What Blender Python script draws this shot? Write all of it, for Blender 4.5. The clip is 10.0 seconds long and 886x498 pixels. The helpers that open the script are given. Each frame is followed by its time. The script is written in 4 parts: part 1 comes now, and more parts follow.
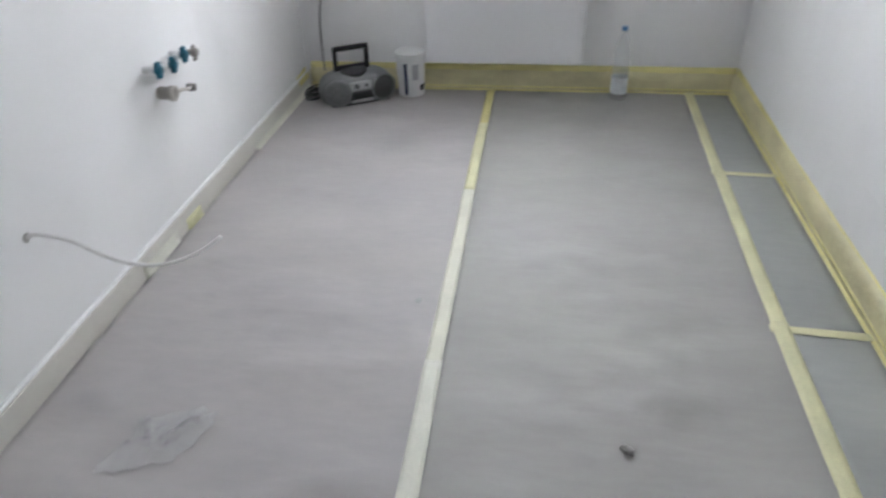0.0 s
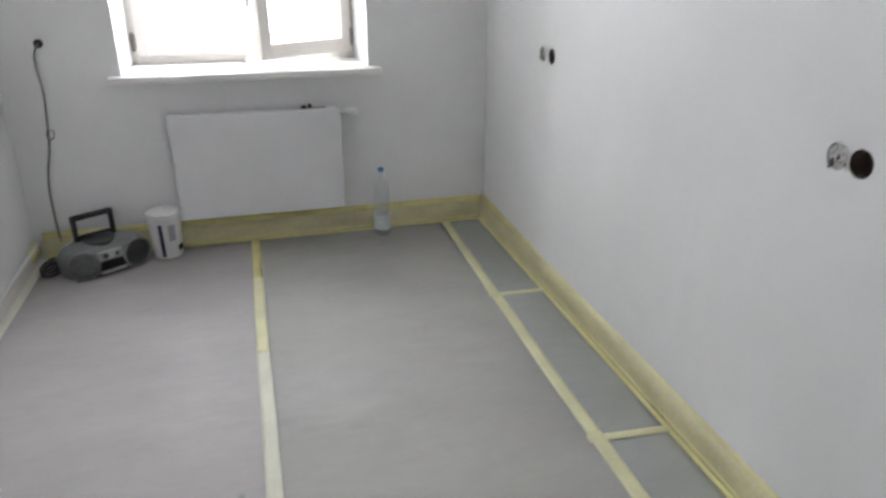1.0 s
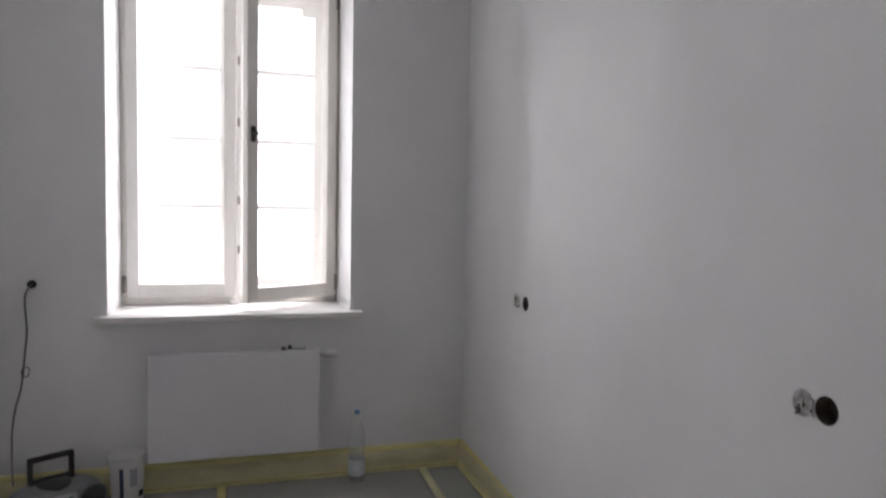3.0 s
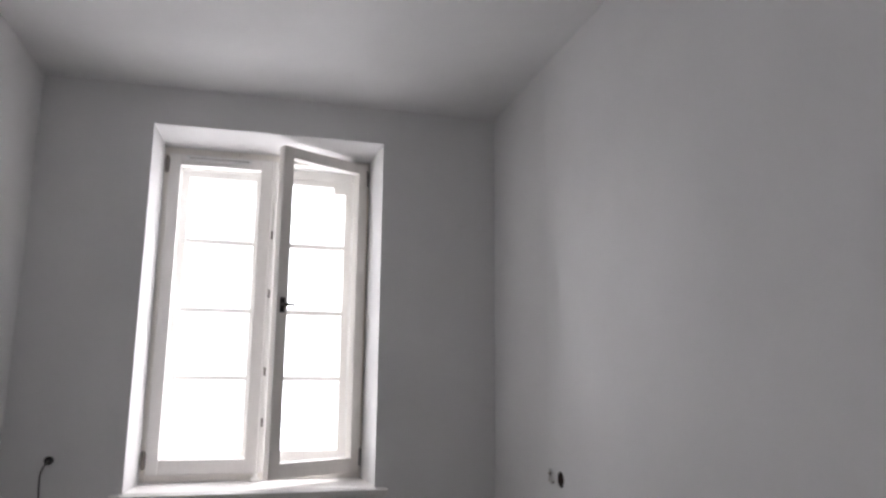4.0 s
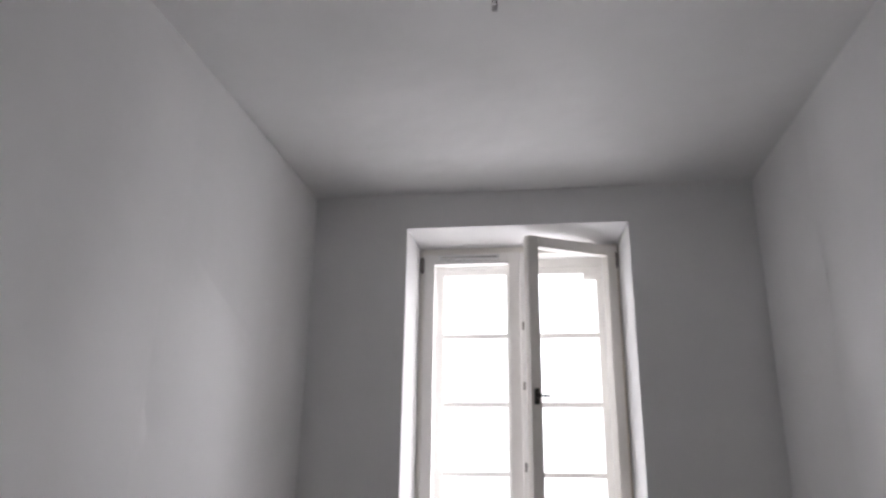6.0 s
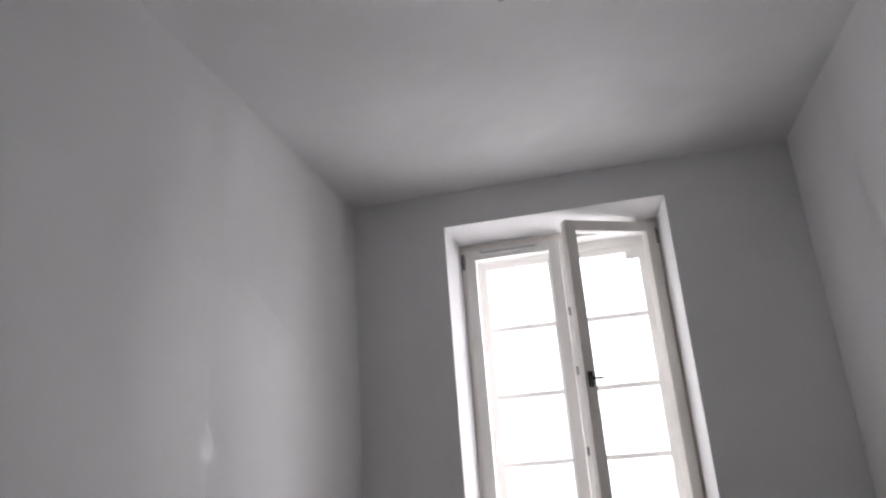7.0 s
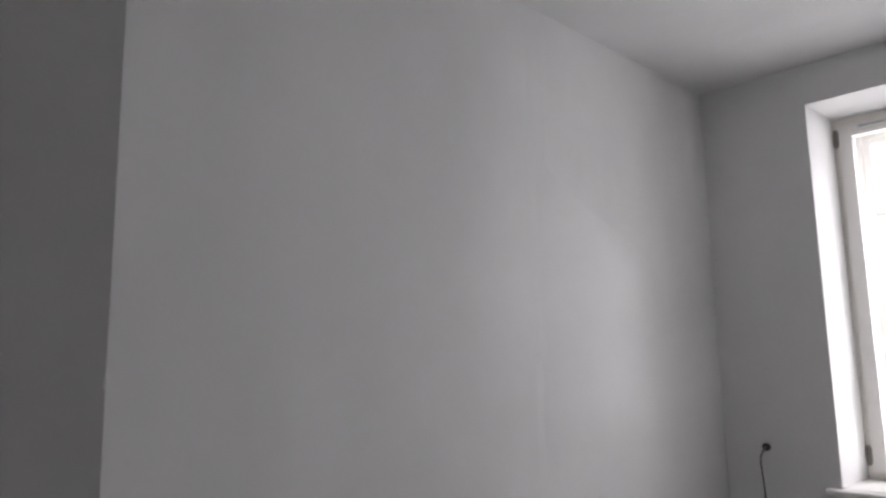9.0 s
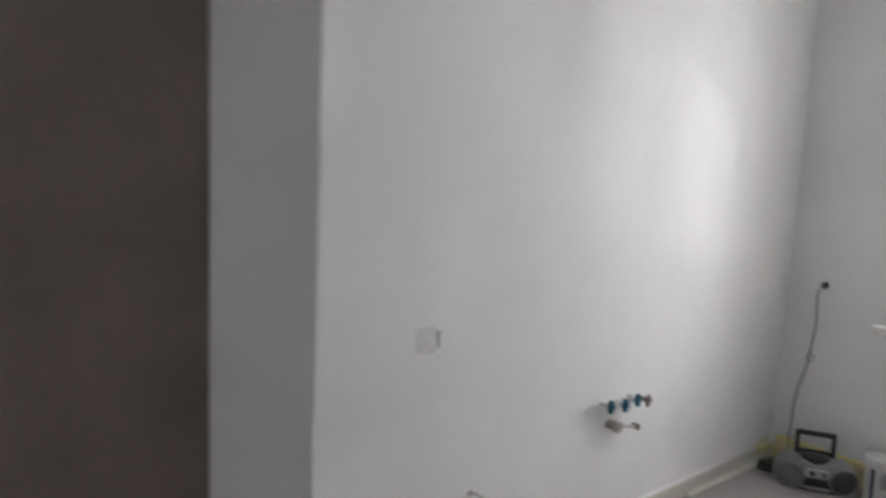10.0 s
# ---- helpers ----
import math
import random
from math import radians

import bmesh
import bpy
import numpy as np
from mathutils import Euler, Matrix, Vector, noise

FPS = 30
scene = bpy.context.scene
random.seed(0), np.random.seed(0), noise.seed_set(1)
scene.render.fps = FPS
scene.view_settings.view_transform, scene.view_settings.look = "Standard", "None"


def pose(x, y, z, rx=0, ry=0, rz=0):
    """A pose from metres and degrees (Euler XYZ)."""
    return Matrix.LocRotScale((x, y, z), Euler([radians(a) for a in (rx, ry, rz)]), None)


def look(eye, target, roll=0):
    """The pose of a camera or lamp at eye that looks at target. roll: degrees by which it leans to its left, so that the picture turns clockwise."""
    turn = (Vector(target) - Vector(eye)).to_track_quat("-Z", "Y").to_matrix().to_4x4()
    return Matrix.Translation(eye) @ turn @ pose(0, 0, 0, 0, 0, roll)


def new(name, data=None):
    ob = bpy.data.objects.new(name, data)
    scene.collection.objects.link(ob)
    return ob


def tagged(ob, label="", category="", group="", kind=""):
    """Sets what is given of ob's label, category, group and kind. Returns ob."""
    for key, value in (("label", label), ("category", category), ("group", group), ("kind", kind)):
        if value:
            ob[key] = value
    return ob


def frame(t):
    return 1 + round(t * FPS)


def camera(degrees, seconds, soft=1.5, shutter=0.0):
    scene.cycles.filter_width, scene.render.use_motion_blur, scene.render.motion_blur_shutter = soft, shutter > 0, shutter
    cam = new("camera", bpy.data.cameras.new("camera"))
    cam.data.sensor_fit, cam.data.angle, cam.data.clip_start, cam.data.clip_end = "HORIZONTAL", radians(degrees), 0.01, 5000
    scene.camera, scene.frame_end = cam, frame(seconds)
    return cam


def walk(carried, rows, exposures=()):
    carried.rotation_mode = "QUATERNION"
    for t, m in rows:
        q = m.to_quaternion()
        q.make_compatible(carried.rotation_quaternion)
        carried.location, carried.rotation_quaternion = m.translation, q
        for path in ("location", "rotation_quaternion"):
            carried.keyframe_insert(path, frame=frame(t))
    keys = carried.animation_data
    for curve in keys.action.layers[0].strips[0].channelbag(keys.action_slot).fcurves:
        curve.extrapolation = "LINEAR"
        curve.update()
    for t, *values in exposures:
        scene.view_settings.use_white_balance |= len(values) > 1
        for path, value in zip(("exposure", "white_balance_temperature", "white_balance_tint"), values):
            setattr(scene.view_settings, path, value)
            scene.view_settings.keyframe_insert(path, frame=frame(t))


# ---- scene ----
cam = camera(64.7, 10.0, soft=2.4, shutter=0.35)
PATH = [
    (0, (1.283, -3.653, 1.322), (1.031, -1.988, 0.243), -1.8),
    (0.3, (1.199, -3.604, 1.346), (1.16, -1.885, 0.324), -1.3),
    (0.5, (1.123, -3.581, 1.372), (1.281, -1.826, 0.425), -1.4),
    (0.7, (1.087, -3.559, 1.373), (1.424, -1.8, 0.483), -0.9),
    (1, (1.078, -3.539, 1.413), (1.562, -1.768, 0.62), 0.1),
    (1.2, (1.055, -3.545, 1.42), (1.625, -1.771, 0.694), 0.7),
    (1.5, (1.047, -3.549, 1.429), (1.662, -1.758, 0.786), 0.8),
    (2, (1.078, -3.55, 1.435), (1.69, -1.715, 0.927), 0.6),
    (2.1, (1.069, -3.56, 1.431), (1.687, -1.715, 0.966), 0.9),
    (2.2, (1.057, -3.562, 1.434), (1.683, -1.711, 1.01), 0.9),
    (3.3, (1.091, -3.578, 1.417), (1.636, -1.654, 1.445), 1.2),
    (3.4, (1.084, -3.576, 1.416), (1.633, -1.655, 1.511), 1.3),
    (3.5, (1.096, -3.593, 1.412), (1.645, -1.677, 1.582), 1.0),
    (4, (1.088, -3.549, 1.413), (1.573, -1.641, 1.767), 0.6),
    (4.5, (1.2, -3.482, 1.337), (1.544, -1.589, 1.885), 0.4),
    (5, (1.258, -3.424, 1.358), (1.371, -1.517, 1.949), 1.3),
    (5.5, (1.264, -3.422, 1.368), (1.164, -1.516, 1.967), 1.2),
    (6, (1.216, -3.452, 1.392), (0.937, -1.567, 2.0), 0.8),
    (6.2, (1.249, -3.458, 1.392), (0.9, -1.576, 1.972), 1.0),
    (7.3, (1.257, -3.473, 1.337), (0.826, -1.636, 1.999), -6.0),
    (7.4, (1.272, -3.465, 1.364), (0.778, -1.653, 2.052), -5.0),
    (7.5, (1.289, -3.455, 1.37), (0.735, -1.663, 2.063), -5.4),
    (8, (1.404, -3.393, 1.44), (0.441, -1.816, 2.206), -3.5),
    (8.5, (1.48, -3.416, 1.487), (0.263, -1.909, 1.986), -3.3),
    (8.7, (1.502, -3.416, 1.495), (0.19, -1.967, 1.92), -1.9),
    (9, (1.61, -3.462, 1.472), (0.185, -2.091, 1.774), -1.0),
    (9.3, (1.551, -3.534, 1.425), (0.116, -2.152, 1.6), 0.4),
    (9.5, (1.573, -3.588, 1.433), (0.133, -2.2, 1.432), 0.6),
    (9.7, (1.644, -3.682, 1.484), (0.198, -2.309, 1.321), 1.7),
    (9.9, (1.706, -3.791, 1.578), (0.217, -2.482, 1.316), 1.5),
    (10, (1.774, -3.899, 1.608), (0.231, -2.652, 1.348), 2.5),
]
walk(cam, [(t, look(eye, target, roll)) for t, eye, target, roll in PATH],
     [(0, 0.15, 6100, 5), (1.0, -0.09, 6300, 5), (1.6, -0.37, 6430, 7), (2.2, -0.55, 6450, 9), (3.4, -1.20, 6450, 11), (6.2, -1.40, 6450, 11), (8.5, -1.44, 6450, 11), (9.0, -1.27, 6450, 10), (9.5, -0.77, 6450, 9), (10.0, -0.45, 6500, 8)])

# ---- light: bright overcast day through the one window ----
world = bpy.data.worlds.new("overcast_sky")
scene.world = world
world.use_nodes = True
wn = world.node_tree.nodes
sky = wn.new("ShaderNodeTexSky")
sky.sky_type, sky.sun_disc = "NISHITA", False
sky.sun_elevation, sky.sun_rotation = radians(38), radians(180)
sky.air_density, sky.dust_density = 1.0, 4.0
world.node_tree.links.new(sky.outputs[0], wn["Background"].inputs[0])
wn["Background"].inputs[1].default_value = 0.12

sun_data = bpy.data.lights.new("sun", "SUN")
sun_data.energy, sun_data.angle, sun_data.color = 0.8, radians(12), (1.0, 0.96, 0.9)
sun = new("sun", sun_data)
sun.matrix_world = look((0, -6, 8), (0, 0, 1.8))

sky_data = bpy.data.lights.new("window_daylight", "AREA")
sky_data.shape, sky_data.size, sky_data.size_y = "RECTANGLE", 6.9, 6.6
sky_data.energy, sky_data.color = 2760, (1.0, 0.965, 1.01)
daylight = new("window_daylight", sky_data)
daylight.matrix_world = look((3.1, 2.5, 3.70), (3.1, 0.0, 3.70))

# ---- plan ----
W, H = 2.279, 2.819            # room width, ceiling height
BACK = -5.0                    # wall behind the camera
EDGE = -2.928                  # end of the left wall
PASS, SPLAY = -0.30, -3.13       # side wall of the passage, where the splayed end of the left wall meets it
WX0, WX1, WZ0, WZ1 = 0.511, 1.657, 0.867, 2.624   # window opening at the room's side
FX0, FX1, FZ1, FY = 0.530, 1.629, 2.606, 0.328    # where the reveal meets the frame


# ---- materials ----
def material(name, base, rough=0.6, metal=0.0, spec=0.5):
    m = bpy.data.materials.new(name)
    m.use_nodes = True
    b = m.node_tree.nodes["Principled BSDF"]
    b.inputs["Base Color"].default_value = (*base, 1)
    b.inputs["Roughness"].default_value = rough
    b.inputs["Metallic"].default_value = metal
    b.inputs["Specular IOR Level"].default_value = spec
    return m


def vary(m, base, amount, scale, stretch=(1, 1, 1), bump=0.0, bump_scale=60, rough=None, second=None):
    """Colour that varies at two scales, and a fine relief, in object space."""
    nt = m.node_tree
    n, l = nt.nodes, nt.links
    b = n["Principled BSDF"]
    tc = n.new("ShaderNodeTexCoord")
    mp = n.new("ShaderNodeMapping")
    mp.inputs["Scale"].default_value = stretch
    l.new(tc.outputs["Object"], mp.inputs[0])
    a = n.new("ShaderNodeTexNoise")
    a.inputs["Scale"].default_value, a.inputs["Detail"].default_value = scale, 6
    l.new(mp.outputs[0], a.inputs["Vector"])
    f = n.new("ShaderNodeTexNoise")
    f.inputs["Scale"].default_value, f.inputs["Detail"].default_value = scale * 14, 4
    l.new(mp.outputs[0], f.inputs["Vector"])
    mix = n.new("ShaderNodeMath")
    mix.operation = "MULTIPLY_ADD"
    l.new(f.outputs[0], mix.inputs[0])
    mix.inputs[1].default_value = 0.35
    l.new(a.outputs[0], mix.inputs[2])
    ramp = n.new("ShaderNodeValToRGB")
    lo = tuple(c * (1 - amount) for c in base)
    hi = second or tuple(min(1, c * (1 + amount)) for c in base)
    ramp.color_ramp.elements[0].position, ramp.color_ramp.elements[1].position = 0.45, 0.9
    ramp.color_ramp.elements[0].color, ramp.color_ramp.elements[1].color = (*lo, 1), (*hi, 1)
    l.new(mix.outputs[0], ramp.inputs[0])
    l.new(ramp.outputs[0], b.inputs["Base Color"])
    if rough:
        rr = n.new("ShaderNodeMapRange")
        rr.inputs[1].default_value, rr.inputs[2].default_value = 0.35, 0.7
        rr.inputs[3].default_value, rr.inputs[4].default_value = rough
        l.new(a.outputs[0], rr.inputs[0])
        l.new(rr.outputs[0], b.inputs["Roughness"])
    if bump:
        g = n.new("ShaderNodeTexNoise")
        g.inputs["Scale"].default_value, g.inputs["Detail"].default_value = bump_scale, 3
        l.new(mp.outputs[0], g.inputs["Vector"])
        bp = n.new("ShaderNodeBump")
        bp.inputs["Strength"].default_value, bp.inputs["Distance"].default_value = bump, 0.01
        l.new(g.outputs[0], bp.inputs["Height"])
        l.new(bp.outputs[0], b.inputs["Normal"])
    return m


def wall_paint(name, base, rough, low, seed, spec=0.12):
    """Satin wall paint on hand-smoothed filler: broad trowel waves running upright, faint roller stipple."""
    m = material(name, base, rough, 0.0, spec)
    n, l = m.node_tree.nodes, m.node_tree.links
    b = n["Principled BSDF"]
    tc = n.new("ShaderNodeTexCoord")
    mp = n.new("ShaderNodeMapping")
    mp.inputs["Scale"].default_value = (1.0, 1.0, 0.30)
    mp.inputs["Location"].default_value = (seed, seed * 0.7, seed * 0.3)
    l.new(tc.outputs["Object"], mp.inputs[0])
    broad = n.new("ShaderNodeTexNoise")
    broad.inputs["Scale"].default_value, broad.inputs["Detail"].default_value = 1.9, 2.4
    l.new(mp.outputs[0], broad.inputs["Vector"])
    fine = n.new("ShaderNodeTexNoise")
    fine.inputs["Scale"].default_value, fine.inputs["Detail"].default_value = 180, 2
    l.new(tc.outputs["Object"], fine.inputs["Vector"])
    b1 = n.new("ShaderNodeBump")
    b1.inputs["Strength"].default_value, b1.inputs["Distance"].default_value = 1.0, low
    l.new(broad.outputs[0], b1.inputs["Height"])
    b2 = n.new("ShaderNodeBump")
    b2.inputs["Strength"].default_value, b2.inputs["Distance"].default_value = 0.12, 0.002
    l.new(fine.outputs[0], b2.inputs["Height"])
    l.new(b1.outputs[0], b2.inputs["Normal"])
    l.new(b2.outputs[0], b.inputs["Normal"])
    strokes = n.new("ShaderNodeTexNoise")
    strokes.inputs["Scale"].default_value, strokes.inputs["Detail"].default_value = 4.5, 3.0
    strokes.inputs["Distortion"].default_value = 0.6
    l.new(mp.outputs[0], strokes.inputs["Vector"])
    gloss = n.new("ShaderNodeMapRange")
    gloss.inputs[1].default_value, gloss.inputs[2].default_value = 0.35, 0.68
    gloss.inputs[3].default_value, gloss.inputs[4].default_value = spec * 0.5, spec * 1.9
    l.new(strokes.outputs[0], gloss.inputs[0])
    l.new(gloss.outputs[0], b.inputs["Specular IOR Level"])
    tint = n.new("ShaderNodeTexNoise")
    tint.inputs["Scale"].default_value, tint.inputs["Detail"].default_value = 1.7, 5
    l.new(tc.outputs["Object"], tint.inputs["Vector"])
    ramp = n.new("ShaderNodeValToRGB")
    ramp.color_ramp.elements[0].position, ramp.color_ramp.elements[1].position = 0.3, 0.7
    ramp.color_ramp.elements[0].color = (*[c * 0.95 for c in base], 1)
    ramp.color_ramp.elements[1].color = (*[min(1, c * 1.025) for c in base], 1)
    l.new(tint.outputs[0], ramp.inputs[0])
    l.new(ramp.outputs[0], b.inputs["Base Color"])
    return m


WALL = wall_paint("white_wall_paint", (0.885, 0.885, 0.882), 0.60, 0.045, 3.1, 0.045)
def placed_sheen(m, y0, y1, y2, y3, low):
    """Puts a bright sheen on a long wall through the specular level: full between y1 and y2, fading to low at y0 and
    y3.
    """
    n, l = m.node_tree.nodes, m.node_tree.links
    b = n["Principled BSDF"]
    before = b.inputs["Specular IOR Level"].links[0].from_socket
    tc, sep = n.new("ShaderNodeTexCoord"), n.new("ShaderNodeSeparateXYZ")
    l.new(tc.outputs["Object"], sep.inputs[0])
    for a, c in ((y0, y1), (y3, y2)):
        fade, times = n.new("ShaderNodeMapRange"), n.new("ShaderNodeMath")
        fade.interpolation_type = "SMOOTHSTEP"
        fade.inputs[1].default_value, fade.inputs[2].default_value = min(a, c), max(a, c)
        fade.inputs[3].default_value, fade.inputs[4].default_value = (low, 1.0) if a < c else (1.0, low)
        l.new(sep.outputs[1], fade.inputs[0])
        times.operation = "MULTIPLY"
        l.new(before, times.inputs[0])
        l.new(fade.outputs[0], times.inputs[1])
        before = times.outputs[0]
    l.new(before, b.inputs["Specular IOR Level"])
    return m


# Specular raised by hand where the window's sheen falls, faded out beside it.
PATCH = placed_sheen(wall_paint("white_filler_paint", (0.885, 0.885, 0.882), 0.38, 0.006, 5.9, 0.20), -1.40, -0.86, 1.0, 2.0, 0.12)
CHASE = placed_sheen(wall_paint("white_chase_filler_paint", (0.885, 0.885, 0.882), 0.34, 0.004, 2.2, 0.80), -1.06, -0.89, -0.78, -0.70, 0.12)
SPOT = wall_paint("white_spot_filler_paint", (0.885, 0.885, 0.882), 0.40, 0.02, 6.3, 0.46)
SKIM = wall_paint("white_skim_paint", (0.885, 0.885, 0.882), 0.52, 0.034, 4.4, 0.09)
CEIL = wall_paint("white_ceiling_paint", (0.885, 0.885, 0.882), 0.6, 0.042, 7.7)
REVEAL = wall_paint("white_reveal_paint", (0.87, 0.865, 0.86), 0.6, 0.006, 1.3)
BROWN = vary(material("dark_brown_wall_paint", (0.17, 0.138, 0.118), 0.6), (0.17, 0.138, 0.118), 0.15, 2.5, bump=0.1)
SCREED = vary(material("grey_screed", (0.32, 0.31, 0.30), 0.9), (0.32, 0.31, 0.30), 0.2, 3, bump=0.4, bump_scale=90)
PAPER = vary(material("grey_masking_paper", (0.44, 0.418, 0.412), 0.5, 0.0, 0.35), (0.44, 0.418, 0.412), 0.10, 1.6, (0.6, 1.6, 1), 0.55, 5, (0.50, 0.76), (0.47, 0.447, 0.43))
# Second strip: the weaker light there is put into a darker, greener base.
PAPER_DIM = vary(material("dimmed_masking_paper", (0.382, 0.367, 0.348), 0.5, 0.0, 0.35), (0.382, 0.367, 0.348), 0.10, 1.6, (0.6, 1.6, 1), 0.55, 5, (0.50, 0.76), (0.398, 0.395, 0.362))
PAPER2 = vary(material("green_grey_masking_paper", (0.375, 0.385, 0.365), 0.5, 0.0, 0.35), (0.375, 0.385, 0.365), 0.10, 1.6, (0.6, 1.6, 1), 0.35, 7, (0.52, 0.75))
TAPE = vary(material("cream_masking_tape", (0.72, 0.715, 0.62), 0.6), (0.72, 0.715, 0.62), 0.10, 7, bump=0.3, bump_scale=160)
CTAPE = vary(material("ivory_masking_tape", (0.71, 0.70, 0.58), 0.6), (0.71, 0.70, 0.58), 0.10, 7, bump=0.3, bump_scale=160)
PTAPE = vary(material("pale_yellow_masking_tape", (0.69, 0.675, 0.42), 0.55), (0.69, 0.675, 0.42), 0.12, 6, bump=0.3, bump_scale=160)
YTAPE = vary(material("yellow_masking_tape", (0.75, 0.695, 0.31), 0.55), (0.75, 0.695, 0.31), 0.12, 6, bump=0.3, bump_scale=160)
FILM = vary(material("yellowish_masking_film", (0.66, 0.61, 0.37), 0.4), (0.66, 0.61, 0.37), 0.14, 5, (1, 1, 2), 0.4, 25)
BASE_W = vary(material("white_skirting_lacquer", (0.67, 0.65, 0.59), 0.35), (0.67, 0.65, 0.59), 0.05, 5, bump=0.05)
ENAMEL = vary(material("white_radiator_enamel", (0.80, 0.80, 0.81), 0.32), (0.80, 0.80, 0.81), 0.02, 3)
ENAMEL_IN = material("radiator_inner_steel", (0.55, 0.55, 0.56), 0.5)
FRAME_W = vary(material("white_window_lacquer", (0.88, 0.86, 0.835), 0.38), (0.88, 0.86, 0.835), 0.05, 6, (1, 1, 0.3), 0.05, 40)
FRAME_BEIGE = vary(material("beige_window_lacquer", (0.72, 0.645, 0.54), 0.42), (0.72, 0.645, 0.54), 0.07, 6, (1, 1, 0.3), 0.06, 40)
FRAME_IN = vary(material("aged_window_lacquer", (0.86, 0.825, 0.775), 0.42), (0.86, 0.825, 0.775), 0.07, 6, (1, 1, 0.3), 0.06, 40)
DARKMETAL = vary(material("dark_bronze", (0.06, 0.05, 0.045), 0.4, 0.7), (0.06, 0.05, 0.045), 0.2, 30)
GREYMETAL = vary(material("hinge_steel", (0.28, 0.26, 0.24), 0.45, 0.8), (0.28, 0.26, 0.24), 0.2, 30)
CHROME = vary(material("brushed_chrome", (0.6, 0.6, 0.6), 0.3, 0.9), (0.6, 0.6, 0.6), 0.1, 40)
BLUE = vary(material("blue_green_plastic", (0.010, 0.115, 0.180), 0.4), (0.010, 0.115, 0.180), 0.15, 30)
CREAM = vary(material("cream_drain_plastic", (0.55, 0.52, 0.47), 0.5), (0.55, 0.52, 0.47), 0.1, 20)
WHITE_P = vary(material("white_plastic", (0.78, 0.78, 0.77), 0.4), (0.78, 0.78, 0.77), 0.03, 10)
NAVY = vary(material("navy_print", (0.03, 0.04, 0.10), 0.5), (0.03, 0.04, 0.10), 0.1, 30)
GREYPRINT = vary(material("grey_print", (0.42, 0.42, 0.45), 0.5), (0.42, 0.42, 0.45), 0.05, 30)
BLACK_P = vary(material("black_plastic", (0.018, 0.018, 0.02), 0.45), (0.018, 0.018, 0.02), 0.2, 20)
HOOKGREY = vary(material("dull_grey_plastic", (0.58, 0.58, 0.58), 0.6), (0.58, 0.58, 0.58), 0.1, 30)
DGREY_P = vary(material("dark_grey_plastic", (0.07, 0.07, 0.072), 0.5), (0.07, 0.07, 0.072), 0.15, 20)
SILVER_P = vary(material("silver_grey_plastic", (0.26, 0.265, 0.26), 0.42, 0.15), (0.26, 0.265, 0.26), 0.08, 14)
MESH_P = vary(material("speaker_grille", (0.23, 0.24, 0.235), 0.5, 0.4), (0.23, 0.24, 0.235), 0.2, 60, bump=0.8, bump_scale=350)
BRIGHT_P = vary(material("pale_silver_plastic", (0.52, 0.52, 0.515), 0.38, 0.15), (0.52, 0.52, 0.515), 0.08, 14)
# Same grille darkened: the shade on the right speaker is put into the colour.
MESH_SHADE = vary(material("shaded_speaker_grille", (0.085, 0.088, 0.086), 0.5, 0.4), (0.085, 0.088, 0.086), 0.2, 60, bump=0.8, bump_scale=350)
WIRE = vary(material("grey_cable_sheath", (0.16, 0.155, 0.15), 0.5), (0.16, 0.155, 0.15), 0.1, 20)
WIRE_W = vary(material("white_cable_sheath", (0.74, 0.73, 0.71), 0.45), (0.74, 0.73, 0.71), 0.06, 20)
BOXIN = vary(material("brown_wall_box", (0.075, 0.05, 0.038), 0.6), (0.075, 0.05, 0.038), 0.3, 30, bump=0.3)
CREAM2 = vary(material("pale_filler", (0.74, 0.74, 0.73), 0.9), (0.74, 0.74, 0.73), 0.1, 30, bump=0.4, bump_scale=90)
PLASTER = vary(material("raw_grey_plaster", (0.42, 0.41, 0.38), 0.9), (0.42, 0.41, 0.38), 0.2, 30, bump=0.8, bump_scale=90)
CRUMB = vary(material("dark_grey_crumb", (0.33, 0.32, 0.30), 0.95), (0.33, 0.32, 0.30), 0.2, 40, bump=0.6, bump_scale=120)
LABEL = vary(material("pale_blue_label", (0.74, 0.78, 0.80), 0.4), (0.74, 0.78, 0.80), 0.15, 25)
CAPBLUE = vary(material("blue_bottle_cap", (0.05, 0.20, 0.45), 0.4), (0.05, 0.20, 0.45), 0.1, 30)


def glass(name, tint, rough=0.0):
    m = material(name, tint, rough)
    b = m.node_tree.nodes["Principled BSDF"]
    b.inputs["Transmission Weight"].default_value = 1.0
    b.inputs["IOR"].default_value = 1.45
    return m


PANE = glass("window_glass", (0.97, 0.98, 0.975))
PET = vary(material("clear_pet", (0.80, 0.85, 0.90), 0.12), (0.80, 0.85, 0.90), 0.03, 20)
PET.node_tree.nodes["Principled BSDF"].inputs["Alpha"].default_value = 0.22
POLY = vary(material("crumpled_clear_film", (0.95, 0.95, 0.96), 0.14), (0.95, 0.95, 0.96), 0.04, 12)
POLY.node_tree.nodes["Principled BSDF"].inputs["Alpha"].default_value = 0.15


# ---- building helpers ----
def empty(name, m=None):
    ob = new(name)
    ob.empty_display_size = 0.05
    if m:
        ob.matrix_world = m
    return ob


def part(name, bm, mat, parent=None, label="", smooth=False):
    me = bpy.data.meshes.new(name)
    bmesh.ops.recalc_face_normals(bm, faces=bm.faces)
    if smooth:
        for f in bm.faces:
            f.smooth = True
    bm.to_mesh(me)
    bm.free()
    me.materials.append(mat)
    ob = new(name, me)
    if parent:
        ob.parent = parent
    if label:
        ob["label"] = label
    return ob


